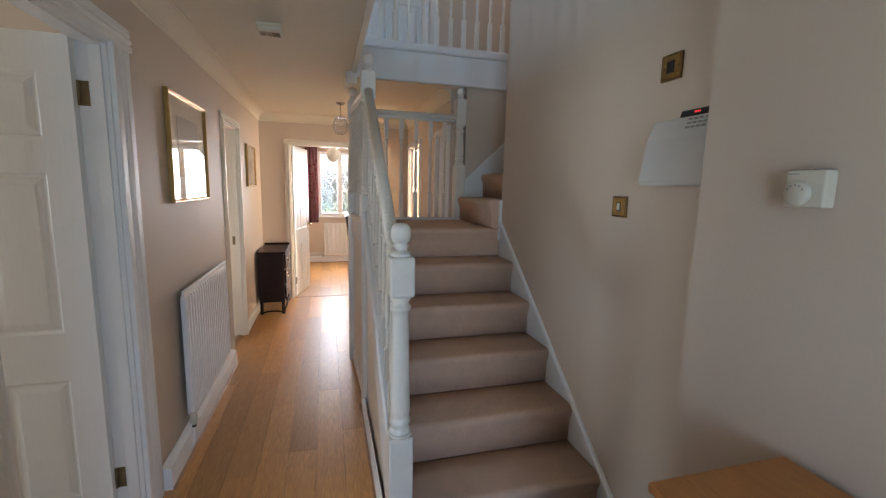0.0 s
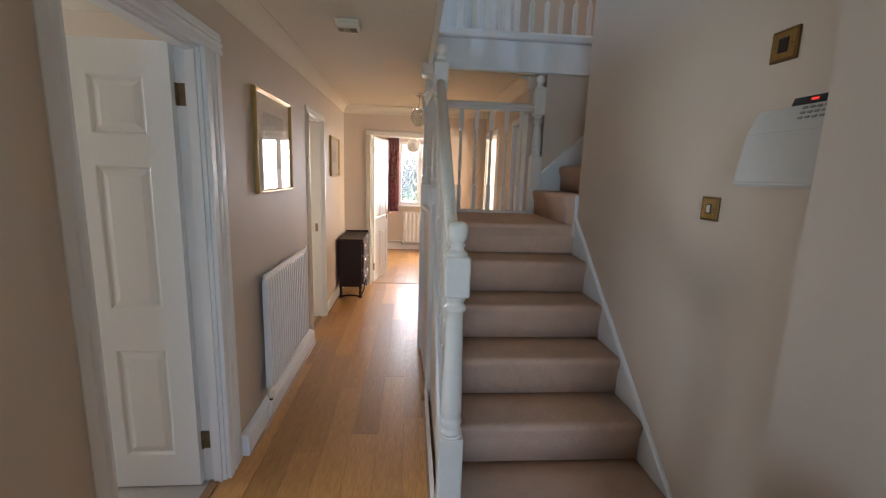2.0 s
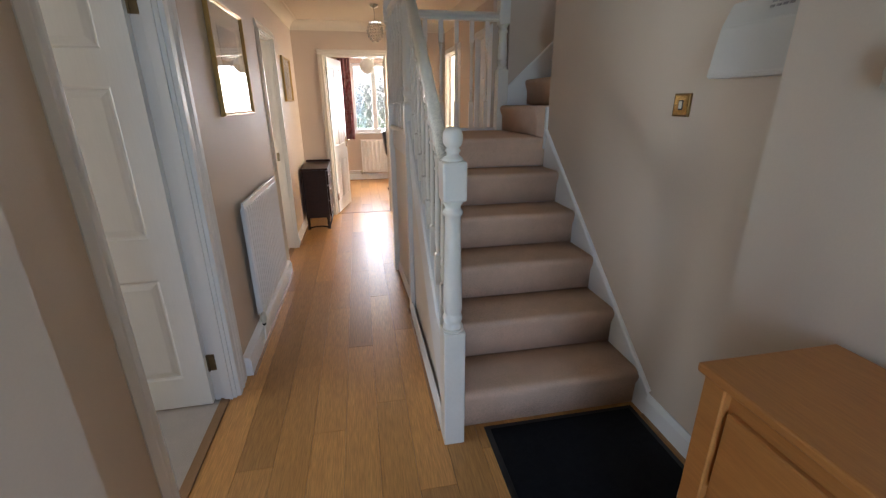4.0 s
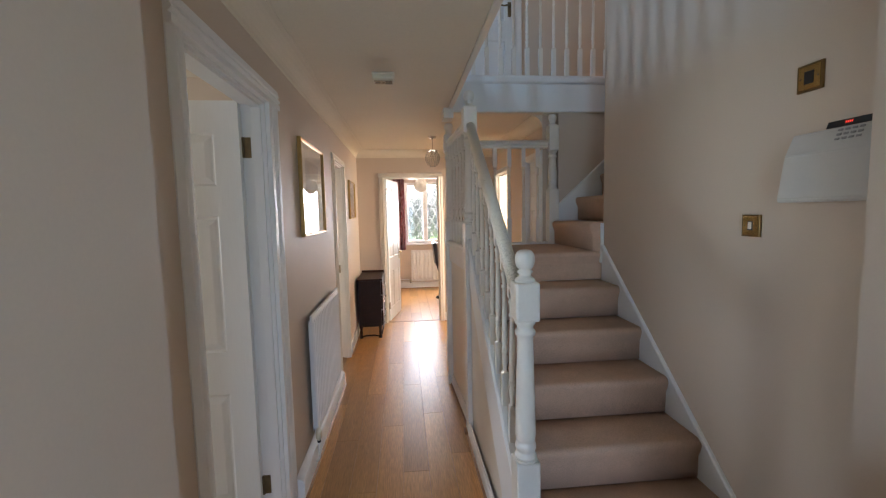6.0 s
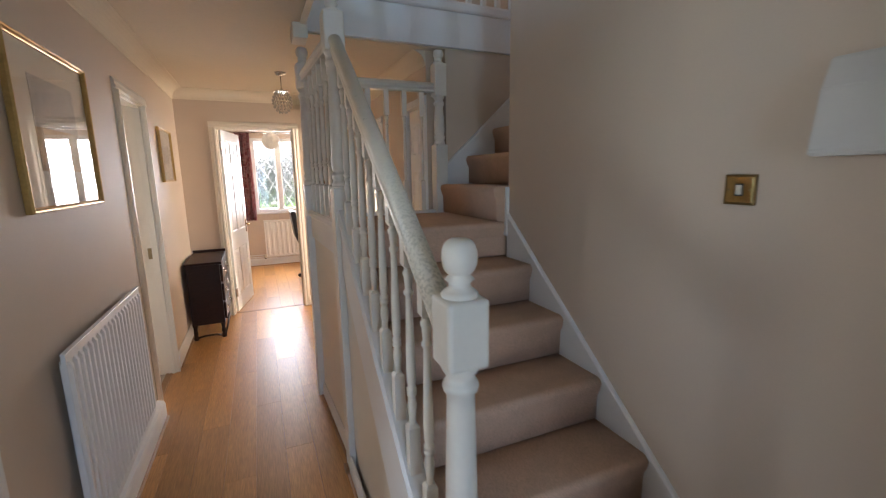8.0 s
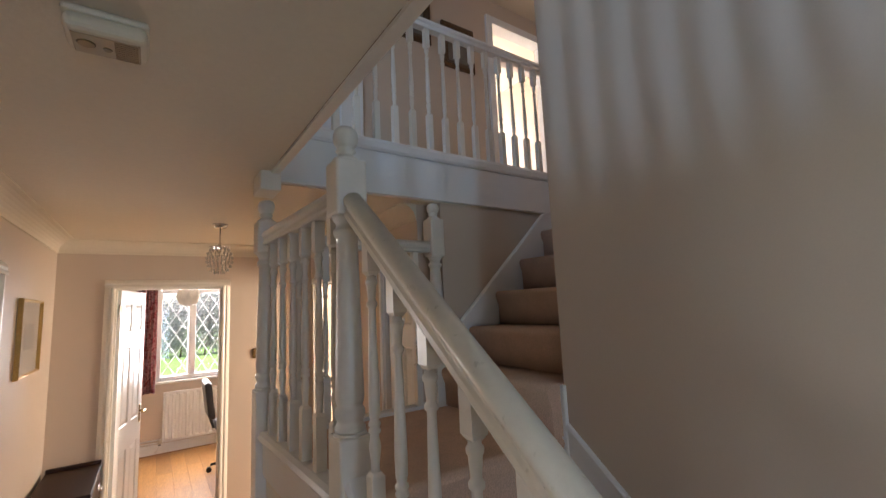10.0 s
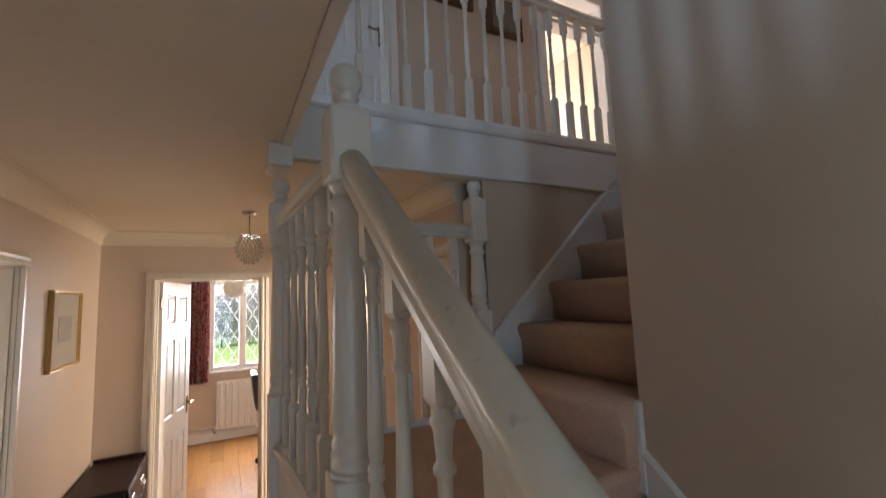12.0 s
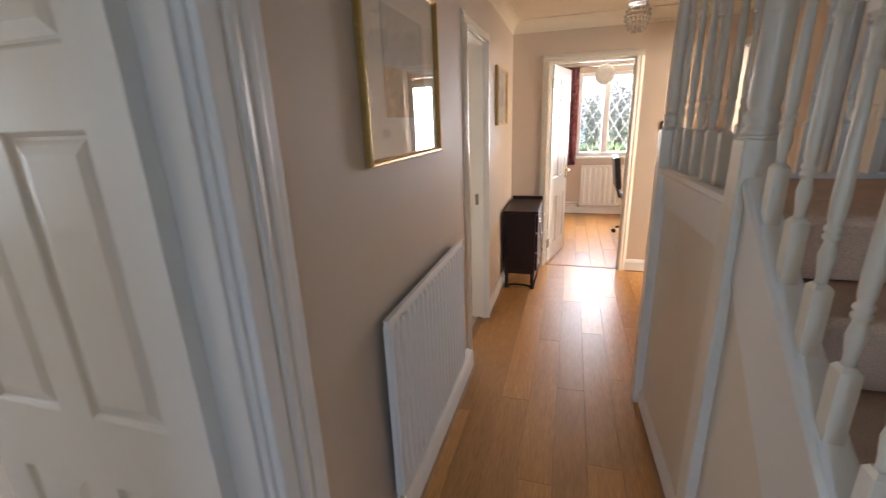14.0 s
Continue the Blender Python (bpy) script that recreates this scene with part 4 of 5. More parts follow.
def framed(name, label, w, h, m, border, frame_w, frame_d, frame_mat, inner, glazed=True):
    """A framed picture on the plane y = 0, facing -y, centred."""
    t = tagged(new(name), label, "picture")
    t.matrix_world = m
    for k, (a, b, L) in enumerate((((-w / 2, -h / 2), (w / 2, -h / 2), w), ((w / 2, -h / 2), (w / 2, h / 2), h), ((w / 2, h / 2), (-w / 2, h / 2), w), ((-w / 2, h / 2), (-w / 2, -h / 2), h))):
        bm = bmesh.new()
        d = Vector((b[0] - a[0], 0, b[1] - a[1])).normalized()
        n = Vector((-d.z, 0, d.x))
        prof = [(0.0, 0.0), (0.0, -frame_d * .7), (frame_w * .2, -frame_d), (frame_w * .55, -frame_d * .92), (frame_w * .75, -frame_d * .6), (frame_w, -frame_d * .5), (frame_w, 0)]
        va = [bm.verts.new(Vector((a[0], y, a[1])) + (n + d) * s) for s, y in prof]
        vb = [bm.verts.new(Vector((b[0], y, b[1])) + (n - d) * s) for s, y in prof]
        for i in range(len(prof)):
            j = (i + 1) % len(prof)
            bm.faces.new((va[i], va[j], vb[j], vb[i]))
        part("frame_side", bm, frame_mat, t)
    part("mount", cuboid(-w / 2 + frame_w * .8, w / 2 - frame_w * .8, -0.006, -0.003, -h / 2 + frame_w * .8, h / 2 - frame_w * .8), MOUNT if border else inner[0][4], t)
    for x0, x1, z0, z1, mm in inner:
        part("print", cuboid(x0 * w, x1 * w, -0.0085, -0.0065, z0 * h, z1 * h), mm, t)
    if glazed:
        g = part("glass", cuboid(-w / 2 + frame_w * .9, w / 2 - frame_w * .9, -0.0125, -0.0105, -h / 2 + frame_w * .9, h / 2 - frame_w * .9), PICGLASS, t)
        g.visible_shadow = False
    return t


framed("hall_picture", "gilt-framed landscape print behind glass", 0.69, 0.585, pose(XL + 0.003, 4.355, 1.668, 0, 0, 90), True, 0.020, 0.024, GILT,
       [(-0.27, 0.27, -0.26, 0.0, PRINT), (-0.27, 0.27, 0.0, 0.30, PRINTSKY)])
framed("small_picture", "small gilt-framed print behind glass", 0.50, 0.43, pose(XL + 0.003, 6.475, 1.668, 0, 0, 90), True, 0.018, 0.022, GILT,
       [(-0.22, 0.22, -0.16, 0.18, PRINTSKY)])
framed("landing_picture", "ornate dark gilt-framed oil painting", 0.40, 0.46, pose(1.70, 6.047, 4.29, 0, 0, 0), False, 0.065, 0.04, GILTDARK, [(-0.34, 0.34, -0.36, 0.36, CANVAS)], False)
framed("landing_picture", "ornate dark gilt-framed oil painting beside the doorway", 0.37, 0.44, pose(2.21, 6.047, 4.14, 0, 0, 0), False, 0.065, 0.04, GILTDARK, [(-0.34, 0.34, -0.36, 0.36, CANVAS)], False)

# dark chest by the study door
ch = thing("dark_chest", "dark stained oak chest of drawers on low legs", "chest")
x0, x1, y0, y1 = XL + 0.025, -0.365, 6.507, 7.15
bm = bmesh.new()
box(bm, x0 + .01, x1 - .01, y0 + .01, y1 - .01, 0.145, 0.705, 0.004)
part("body", bm, DARKOAK, ch)
bm = bmesh.new()
box(bm, x0, x1 + 0.012, y0 - 0.008, y1 + 0.005, 0.705, 0.728, 0.006, 2)
part("top", bm, DARKOAK, ch)
part("gallery", cuboid(x0, x1 + 0.008, y1 - 0.014, y1 + 0.004, 0.728, 0.752, 0.004), DARKOAK, ch)
for k in range(3):
    z = 0.175 + k * 0.178
    dr_ = part("drawer", cuboid(x1 - 0.012, x1 + 0.010, y0 + 0.035, y1 - 0.035, z, z + 0.160, 0.006, 2), DARKOAK, ch)
    for yy in (y0 + 0.17, y1 - 0.17):
        bm = bmesh.new()
        tube(bm, [(x1 + 0.010, yy - 0.035, z + 0.085), (x1 + 0.026, yy - 0.03, z + 0.07), (x1 + 0.028, yy, z + 0.062), (x1 + 0.026, yy + 0.03, z + 0.07), (x1 + 0.010, yy + 0.035, z + 0.085)], 0.004, 6)
        box(bm, x1 + 0.009, x1 + 0.013, yy - 0.045, yy + 0.045, z + 0.066, z + 0.102, 0.002)
        part("drawer_pull", bm, CHROME, dr_, "bright metal drop handle")
for yy in (y0 + 0.03, y1 - 0.03):
    for xx in (x0 + 0.03, x1 - 0.03):
        bm = bmesh.new()
        lathe(bm, [(0.0, 0.020), (0.03, 0.022), (0.045, 0.014), (0.07, 0.020), (0.10, 0.014), (0.15, 0.022)], xx, yy, 12)
        part("leg", bm, DARKOAK, ch)
    bm = bmesh.new()
    tube(bm, [(x0 + .03, yy, 0.02), (x0 + 0.10, yy, 0.035), (x1 - 0.10, yy, 0.035), (x1 - .03, yy, 0.02)], 0.010, 8)
    part("stretcher", bm, DARKOAK, ch)
bm = bmesh.new()
tube(bm, [(x1 - .02, y0 + 0.02, 0.03), (x1 + 0.0, y0 + 0.16, 0.085), (x1, y0 + .31, 0.10), (x1, y1 - 0.16, 0.085), (x1 - .02, y1 - 0.02, 0.03)], 0.009, 8)
part("apron", bm, DARKOAK, ch)

# crystal pendant
pe = thing("crystal_pendant", "pendant lamp hung with tiers of crystal drops", "ceiling lamp", at=(0.262, 6.19, 0))
bm = bmesh.new()
lathe(bm, [(ZC - 0.026, 0.010), (ZC - 0.024, 0.034), (ZC - 0.006, 0.046), (ZC - 0.001, 0.046)], n=20)
part("ceiling_rose", bm, CHROME, pe)
bm = bmesh.new()
lathe(bm, [(2.18, 0.006), (2.205, 0.011), (2.215, 0.005), (ZC - 0.02, 0.004)], n=8)
part("stem", bm, CHROME, pe)
bm = bmesh.new()
lathe(bm, [(2.182, 0.060), (2.186, 0.064), (2.190, 0.020), (2.192, 0.008)], n=20)
part("top_plate", bm, CHROME, pe)
for z, rr in ((2.168, 0.058), (2.142, 0.072), (2.115, 0.079), (2.088, 0.077), (2.061, 0.069), (2.037, 0.053), (2.020, 0.030)):
    bm = bmesh.new()
    n = max(8, int(rr * 260))
    for k in range(n):
        a = 2 * math.pi * (k + random.random() * .3) / n
        c = Vector((rr * math.cos(a), rr * math.sin(a), z))
        q = [bm.verts.new(c + Vector(v)) for v in ((0.007, 0, 0), (0, 0.007, 0), (-0.007, 0, 0), (0, -0.007, 0), (0, 0, 0.008), (0, 0, -0.015))]
        for i in range(4):
            bm.faces.new((q[i], q[(i + 1) % 4], q[4]))
            bm.faces.new((q[(i + 1) % 4], q[i], q[5]))
    part("crystal_tier", bm, CRYSTAL, pe)
    bm = bmesh.new()
    tube(bm, [((rr - .004) * math.cos(a), (rr - .004) * math.sin(a), z + .008) for a in [2 * math.pi * k / 20 for k in range(21)]], 0.0018, 5)
    part("wire_ring", bm, CHROME, pe)
# smoke alarm
sm = thing("smoke_alarm", "yellowed rectangular smoke alarm on the ceiling", "smoke alarm", at=(-0.174, 4.114, ZC))
bm = bmesh.new()
box(bm, -0.068, 0.068, -0.054, 0.054, -0.016, -0.0005, 0.007, 2)
part("base", bm, AGEDPL, sm)
bm = bmesh.new()
box(bm, -0.066, 0.066, -0.052, 0.052, -0.046, -0.010, 0.016, 4)
part("cover", bm, AGEDPL, sm)
bm = bmesh.new()
box(bm, -0.054, 0.054, -0.034, 0.040, -0.0475, -0.044, 0.002)
part("grille_panel", bm, GRILLE, sm)
for k in range(9):
    part("vent_slot", cuboid(0.012, 0.050, -0.030 + k * 0.0075, -0.027 + k * 0.0075, -0.0488, -0.047), OLDBRASS, sm)
for cx_, rr_ in ((-0.033, 0.016), (0.0, 0.008)):
    bm = bmesh.new()
    lathe(bm, [(-0.0495, rr_ * .8), (-0.047, rr_)], cx_, 0.0 if cx_ else 0.006, 16)
    part("test_button", bm, OLDBRASS, sm)

# switch and brass blank plate on the stair wall


def plate(name, label, y, z, s, m):
    t = tagged(new(name), label, "wall plate")
    t.matrix_world = m @ pose(0, 0, 0)
    bm = bmesh.new()
    box(bm, -0.010, -0.0005, -s, s, -s, s, 0.002, 2)
    part("back_plate", bm, BRONZE, t, "dark bronze raised border")
    bm = bmesh.new()
    box(bm, -0.0118, -0.009, -s * .84, s * .84, -s * .84, s * .84, 0.001)
    part("faceplate", bm, BRASS, t)
    for yy in (-s * .68, s * .68):
        bm = bmesh.new()
        tube(bm, [(-0.010, yy, 0), (-0.0130, yy, 0)], 0.0030, 8)
        part("screw", bm, OLDBRASS, t)
    return t


sw = plate("light_switch", "brass light switch with a cream rocker", 0, 0, 0.044, pose(XS, 3.037, 1.425))
part("rocker", cuboid(-0.0165, -0.011, -0.008, 0.008, -0.014, 0.014, 0.002), PLASTIC, sw)
part("rocker_surround", cuboid(-0.0130, -0.011, -0.012, 0.012, -0.018, 0.018, 0.0005), BLACKP, sw)
so = plate("brass_outlet_plate", "brass plate with a black central outlet", 0, 0, 0.046, pose(XS, 2.82, 1.932))
bm = bmesh.new()
box(bm, -0.0135, -0.011, -0.017, 0.017, -0.021, 0.021, 0.001)
part("outlet", bm, BLACKP, so)
e2 = plate("light_switch", "brass light switch on the end wall", 0, 0, 0.043, pose(0.69, YE, 1.39, 0, 0, 90))
part("rocker", cuboid(-0.0165, -0.011, -0.008, 0.008, -0.014, 0.014, 0.002), PLASTIC, e2)

# burglar alarm panel
al = thing("alarm_panel", "white wedge-shaped alarm panel with keypad and red display", "alarm panel", at=(XS, 0, 0))
ya, yb, za, zb = 2.50, 2.845, 1.512, 1.742
bm = bmesh.new()
prism(bm, [(-0.001, za), (-0.085, za), (-0.088, za + 0.012), (-0.066, za + 0.155), (-0.036, zb - 0.004), (-0.030, zb), (-0.001, zb)], "y", ya, yb)
r_ = bmesh.ops.bevel(bm, geom=bm.edges[:], offset=0.004, segments=2, affect="EDGES")
part("case", bm, CASEP, al)
fa = Vector((-0.066, 0, za + 0.155))
fb = Vector((-0.036, 0, zb - 0.004))
fd = (fb - fa).normalized()
fn = Vector((-fd.z, 0, fd.x))


def on_face(bm, u0, u1, v0, v1, h, y_from=2.845):
    """A low tile on the sloping upper face; u from the far end, v up the slope."""
    q = []
    for hh in (-0.002, h):
        for u, v in ((u0, v0), (u1, v0), (u1, v1), (u0, v1)):
            p = fa + fd * v + fn * hh
            q.append(bm.verts.new((p.x, yb - u, p.z)))
    for i in ((0, 1, 2, 3), (4, 5, 6, 7), (0, 1, 5, 4), (1, 2, 6, 5), (2, 3, 7, 6), (3, 0, 4, 7)):
        bm.faces.new([q[k] for k in i])


bm = bmesh.new()
on_face(bm, 0.115, 0.30, 0.082, 0.104, 0.0015)
part("display_window", bm, BLACKP, al)
bm = bmesh.new()
for k in range(4):
    on_face(bm, 0.172 + k * .006, 0.1745 + k * .006, 0.090, 0.097, 0.0022)
part("display_digits", bm, LED, al, "glowing red display")
for i in range(3):
    for j in range(4):
        bm = bmesh.new()
        on_face(bm, 0.160 + j * 0.021, 0.173 + j * 0.021, 0.066 - i * 0.015, 0.072 - i * 0.015, 0.003)
        part("key", bm, GREYP, al)

# thermostat
th = thing("thermostat", "cream plastic room thermostat with round dial", "thermostat", at=(XT, 2.171, 1.503))
bm = bmesh.new()
box(bm, -0.036, -0.0005, -0.039, 0.039, -0.039, 0.039, 0.004, 2)
part("case", bm, PLASTIC, th)
bm = bmesh.new()
for k in range(4):
    box(bm, -0.030, -0.006, -0.036 + k * 0.02, -0.024 + k * 0.02, 0.0396, 0.0408)
part("vents", bm, GREYP, th)
bm = bmesh.new()
lathe(bm, [(0.0, 0.026), (0.003, 0.027), (0.009, 0.025), (0.013, 0.021), (0.0135, 0.001)], n=28)
bmesh.ops.transform(bm, matrix=pose(-0.036, 0.008, -0.010, 0, -90, 0), verts=bm.verts[:])
part("dial", bm, PLASTIC, th)
part("printed_bar", cuboid(-0.0372, -0.0362, 0.012, 0.034, 0.030, 0.032), GREYP, th)
for k in range(5):
    a = radians(-60 + k * 30)
    cy_, cz_ = 0.008 + 0.017 * math.sin(a), -0.010 + 0.017 * math.cos(a)
    part("dial_mark", cuboid(-0.0502, -0.0485, cy_ - .0015, cy_ + .0015, cz_ - .002, cz_ + .002), GREYP, th)

# honey oak chest by the front door
oc = thing("oak_chest", "honey-coloured oak chest of drawers against the lobby wall", "chest")
ox0, ox1, oy0, oy1, oz = 0.735, XT - 0.022, 1.05, 2.13, 0.912
bm = bmesh.new()
box(bm, ox0 - 0.012, ox1, oy0 - 0.012, oy1 + 0.012, oz - 0.022, oz, 0.005, 2)
part("top", bm, PINE, oc)
bm = bmesh.new()
box(bm, ox0 + 0.02, ox1 - 0.004, oy0 + 0.01, oy1 - 0.01, 0.08, oz - 0.022, 0.002)
part("carcass", bm, PINE, oc)
for yy in (oy0, oy1 - 0.055):
    for xx in (ox0, ox1 - 0.055):
        part("corner_post", cuboid(xx, xx + 0.055, yy, yy + 0.055, 0, oz - 0.022, 0.003), PINE, oc)
for i, (z0_, z1_) in enumerate(((0.10, 0.34), (0.36, 0.60), (0.62, 0.84))):
    for j in range(2):
        a = oy0 + 0.065 + j * 0.485
        d_ = part("drawer", cuboid(ox0 + 0.006, ox0 + 0.024, a, a + 0.465, z0_ + .012, z1_ - .004, 0.003), PINE, oc)
        bm = bmesh.new()
        lathe(bm, [(0, 0.008), (0.012, 0.007), (0.018, 0.016), (0.028, 0.015), (0.030, 0.0)], n=14)
        bmesh.ops.transform(bm, matrix=pose(ox0 + 0.006, a + 0.2325, (z0_ + z1_) / 2, 0, -90, 0), verts=bm.verts[:])
        part("knob", bm, PINE, d_)

# door mat
dm = thing("door_mat", "black ribbed rubber-edged door mat at the stair foot", "mat")
bm = bmesh.new()
box(bm, 0.515, 1.272, 1.95, 3.0, 0.004, 0.010, 0.002)
part("backing", bm, BLACKP, dm)
bm = bmesh.new()
box(bm, 0.54, 1.247, 1.975, 2.975, 0.010, 0.015, 0.002)
part("ribbed_face", bm, MATTING, dm)

# short ends of brown beading on the floor by the cupboard
for yy in (4.20, 5.06):
    t = thing("beading_end", "small dark brown wooden end of the floor beading", "door stop", "stops by the cupboard wall", (0.30, yy, 0))
    bm = bmesh.new()
    box(bm, -0.006, 0.014, -0.03, 0.03, 0.004, 0.030, 0.004, 2)
    part("block", bm, BEAD, t)

# ---- study ----
w1 = thing("window_1", "white framed window with diamond leaded panes", "window", kind="structure")
wx0, wx1, wz0, wz1 = -0.05, 1.55, 0.90, 2.10
for a, b, c, d_ in ((wx0, wx0 + 0.06, wz0, wz1), (wx1 - 0.06, wx1, wz0, wz1), (wx0 + .06, wx1 - .06, wz0, wz0 + 0.06), (wx0 + .06, wx1 - .06, wz1 - 0.06, wz1)):
    part("window_frame", cuboid(a, b, YW + 0.02, YW + 0.09, c, d_, 0.006), WHITE, w1)
for x in (0.355, 0.98):
    part("mullion", cuboid(x - 0.045, x + 0.045, YW + 0.02, YW + 0.09, wz0 + 0.06, wz1 - 0.06, 0.006), WHITE, w1)
lights = [(0.01, 0.31), (0.40, 0.935), (1.025, 1.49)]
for a, b in lights:
    g = part("pane", cuboid(a, b, YW + 0.052, YW + 0.056, wz0 + .06, wz1 - .06), PANE, w1)
    g.visible_shadow = False
    bm = bmesh.new()
    c, d_ = wz0 + 0.06, wz1 - 0.06
    kx, kz = 0.160, 0.265
    for s in (-1, 1):
        n0 = int((d_ - c) / kz) + 1
        for i in range(-int((b - a) / kx) - 2, int((b - a) / kx) + n0 + 4):
            # line x = a + kx*i + s*kx/kz*(z - c), clipped to the light
            sl_ = s * kx / kz
            xa = a + kx * i * 1.0
            za_, zb_ = c, d_
            for lim in (a, b):
                zz = c + (lim - xa) / sl_
                if (lim == a) == (sl_ > 0):
                    za_ = max(za_, zz)
                else:
                    zb_ = min(zb_, zz)
            if zb_ - za_ > 0.02:
                tube(bm, [(xa + sl_ * (za_ - c), YW + 0.050, za_), (xa + sl_ * (zb_ - c), YW + 0.050, zb_)], 0.0052, 5)
    part("lead_came", bm, LEADM, w1)
part("window_sill", cuboid(wx0 - 0.05, wx1 + 0.05, YW - 0.03, YW + 0.02, wz0 - 0.03, wz0, 0.006), WHITE, w1)
for xx in (0.20, 0.70):
    bm = bmesh.new()
    tube(bm, [(xx, YW + 0.02, 1.04), (xx, YW + 0.0, 1.04), (xx + 0.07, YW - 0.005, 1.035)], 0.006, 6)
    part("window_stay", bm, CHROME, w1)


def curtain(name, label, m, w, z0, z1, folds, material):
    t = tagged(new(name), label, "curtain")
    t.matrix_world = m
    bm = bmesh.new()
    n, rows = folds * 10, 10
    g = []
    for j in range(rows + 1):
        z = z0 + (z1 - z0) * j / rows
        fl = 1.0 - 0.25 * j / rows
        row = []
        for i in range(n + 1):
            u = i / n
            row.append(bm.verts.new((u * w + 0.006 * math.sin(u * 13 + j * .4), 0.032 * fl * math.sin(u * folds * 2 * math.pi + .35 * math.sin(j * .5)) + 0.008 * math.sin(u * 31), z)))
        g.append(row)
    for a, b in zip(g, g[1:]):
        for i in range(n):
            f = bm.faces.new((a[i], a[i + 1], b[i + 1], b[i]))
            f.smooth = True
    r = bmesh.ops.solidify(bm, geom=bm.faces[:], thickness=0.003)
    part("drape", bm, material, t)
    return t


cu = curtain("red_curtain", "dark red patterned curtain hanging beside the window", pose(-0.27, YW - 0.085, 0), 0.225, 0.78, 2.17, 4, CURTAIN)
cp = thing("curtain_pole", "thin metal curtain track above the window", "curtain pole")
bm = bmesh.new()
tube(bm, [(-0.36, YW - 0.085, 2.175), (1.9, YW - 0.085, 2.175)], 0.010, 10)
part("pole", bm, CHROME, cp)
for xx in (-0.32, 0.8, 1.85):
    bm = bmesh.new()
    tube(bm, [(xx, YW - 0.085, 2.175), (xx, YW - 0.001, 2.19)], 0.007, 6)
    part("bracket", bm, CHROME, cp)

# pipes along the study skirting
pp = thing("heating_pipes", "white painted heating pipes above the skirting", "pipe")
for z in (0.150, 0.185):
    bm = bmesh.new()
    tube(bm, [(-1.0, YW - 0.022, z), (2.4, YW - 0.022, z)], 0.009, 8)
    part("pipe", bm, WHITE, pp)

# shell globe pendant
sp = thing("globe_pendant", "round pendant shade of pale shell discs", "ceiling lamp", at=(0.225, 8.5, 0))
bm = bmesh.new()
lathe(bm, [(ZC - 0.03, 0.012), (ZC - 0.024, 0.04), (ZC - 0.001, 0.05)], n=16)
part("ceiling_rose", bm, PLASTICW, sp)
bm = bmesh.new()
tube(bm, [(0, 0, ZC - 0.02), (0, 0, 2.07)], 0.003, 6)
part("cord", bm, PLASTICW, sp)
bm = bmesh.new()
R = 0.105
for j in range(1, 10):
    ph = math.pi * j / 10
    n = max(5, int(17 * math.sin(ph)))
    for k in range(n):
        a = 2 * math.pi * (k + .5 * (j % 2)) / n
        d_ = Vector((math.sin(ph) * math.cos(a), math.sin(ph) * math.sin(a), math.cos(ph)))
        mm = Matrix.Translation(Vector((0, 0, 1.955)) + d_ * (R + 0.004 * (k % 2))) @ d_.to_track_quat("Z", "Y").to_matrix().to_4x4()
        bmesh.ops.create_cone(bm, cap_ends=True, segments=10, radius1=0.031, radius2=0.028, depth=0.003, matrix=mm)
part("shade", bm, CAPIZ, sp)

# office chair
oc2 = thing("office_chair", "black office swivel chair on castors", "office chair", at=(0.765, 8.72, 0))
for k in range(5):
    a = radians(180 + 72 * k)
    bm = bmesh.new()
    tube(bm, [(0.03 * math.cos(a), 0.03 * math.sin(a), 0.115), (0.27 * math.cos(a), 0.27 * math.sin(a), 0.075)], [0.022, 0.014], 8)
    arm = part("base_arm", bm, BLACKP, oc2)
    bm = bmesh.new()
    for s in (-0.014, 0.014):
        c = Vector((0.285 * math.cos(a), 0.285 * math.sin(a), 0.028))
        ax = Vector((-math.sin(a), math.cos(a), 0))
        tube(bm, [c + ax * (s - .009), c + ax * (s + .009)], 0.027, 12)
    part("castor", bm, BLACKP, arm)
bm = bmesh.new()
lathe(bm, [(0.09, 0.030), (0.14, 0.028), (0.15, 0.018), (0.43, 0.018), (0.45, 0.05)], n=12)
part("gas_column", bm, BLACKP, oc2)
bm = bmesh.new()
box(bm, -0.24, 0.24, -0.23, 0.23, 0.45, 0.53, 0.035, 3)
part("seat", bm, BLACKP, oc2)
bm = bmesh.new()
vs = box(bm, -0.035, 0.035, -0.22, 0.22, 0.60, 1.00, 0.03, 3)
for v in bm.verts:
    v.co.x += -0.295 - (v.co.z - .6) * 0.12 + 0.35 * v.co.y ** 2
part("backrest", bm, BLACKP, oc2)
bm = bmesh.new()
tube(bm, [(-0.1, 0, 0.46), (-0.25, 0, 0.48), (-0.285, 0, 0.60), (-0.29, 0, 0.72)], 0.018, 8)
part("back_support", bm, BLACKP, oc2)

# ---- lounge seen through the second doorway ----
w2 = thing("window_2", "white framed lounge window", "window", kind="structure")
lx0, lx1 = -3.0, -1.38
for a, b, c, d_ in ((lx0, lx0 + 0.06, .69, 1.95), (lx1 - 0.06, lx1, .69, 1.95), (lx0 + .06, lx1 - .06, .69, 0.75), (lx0 + .06, lx1 - .06, 1.89, 1.95), (lx0 + .06, lx1 - .06, 1.66, 1.70)):
    part("window_frame", cuboid(a, b, 8.42, 8.49, c, d_, 0.006), WHITE, w2)
part("pane", cuboid(lx0 + .06, lx1 - .06, 8.452, 8.456, .75, 1.89), PANE, w2).visible_shadow = False
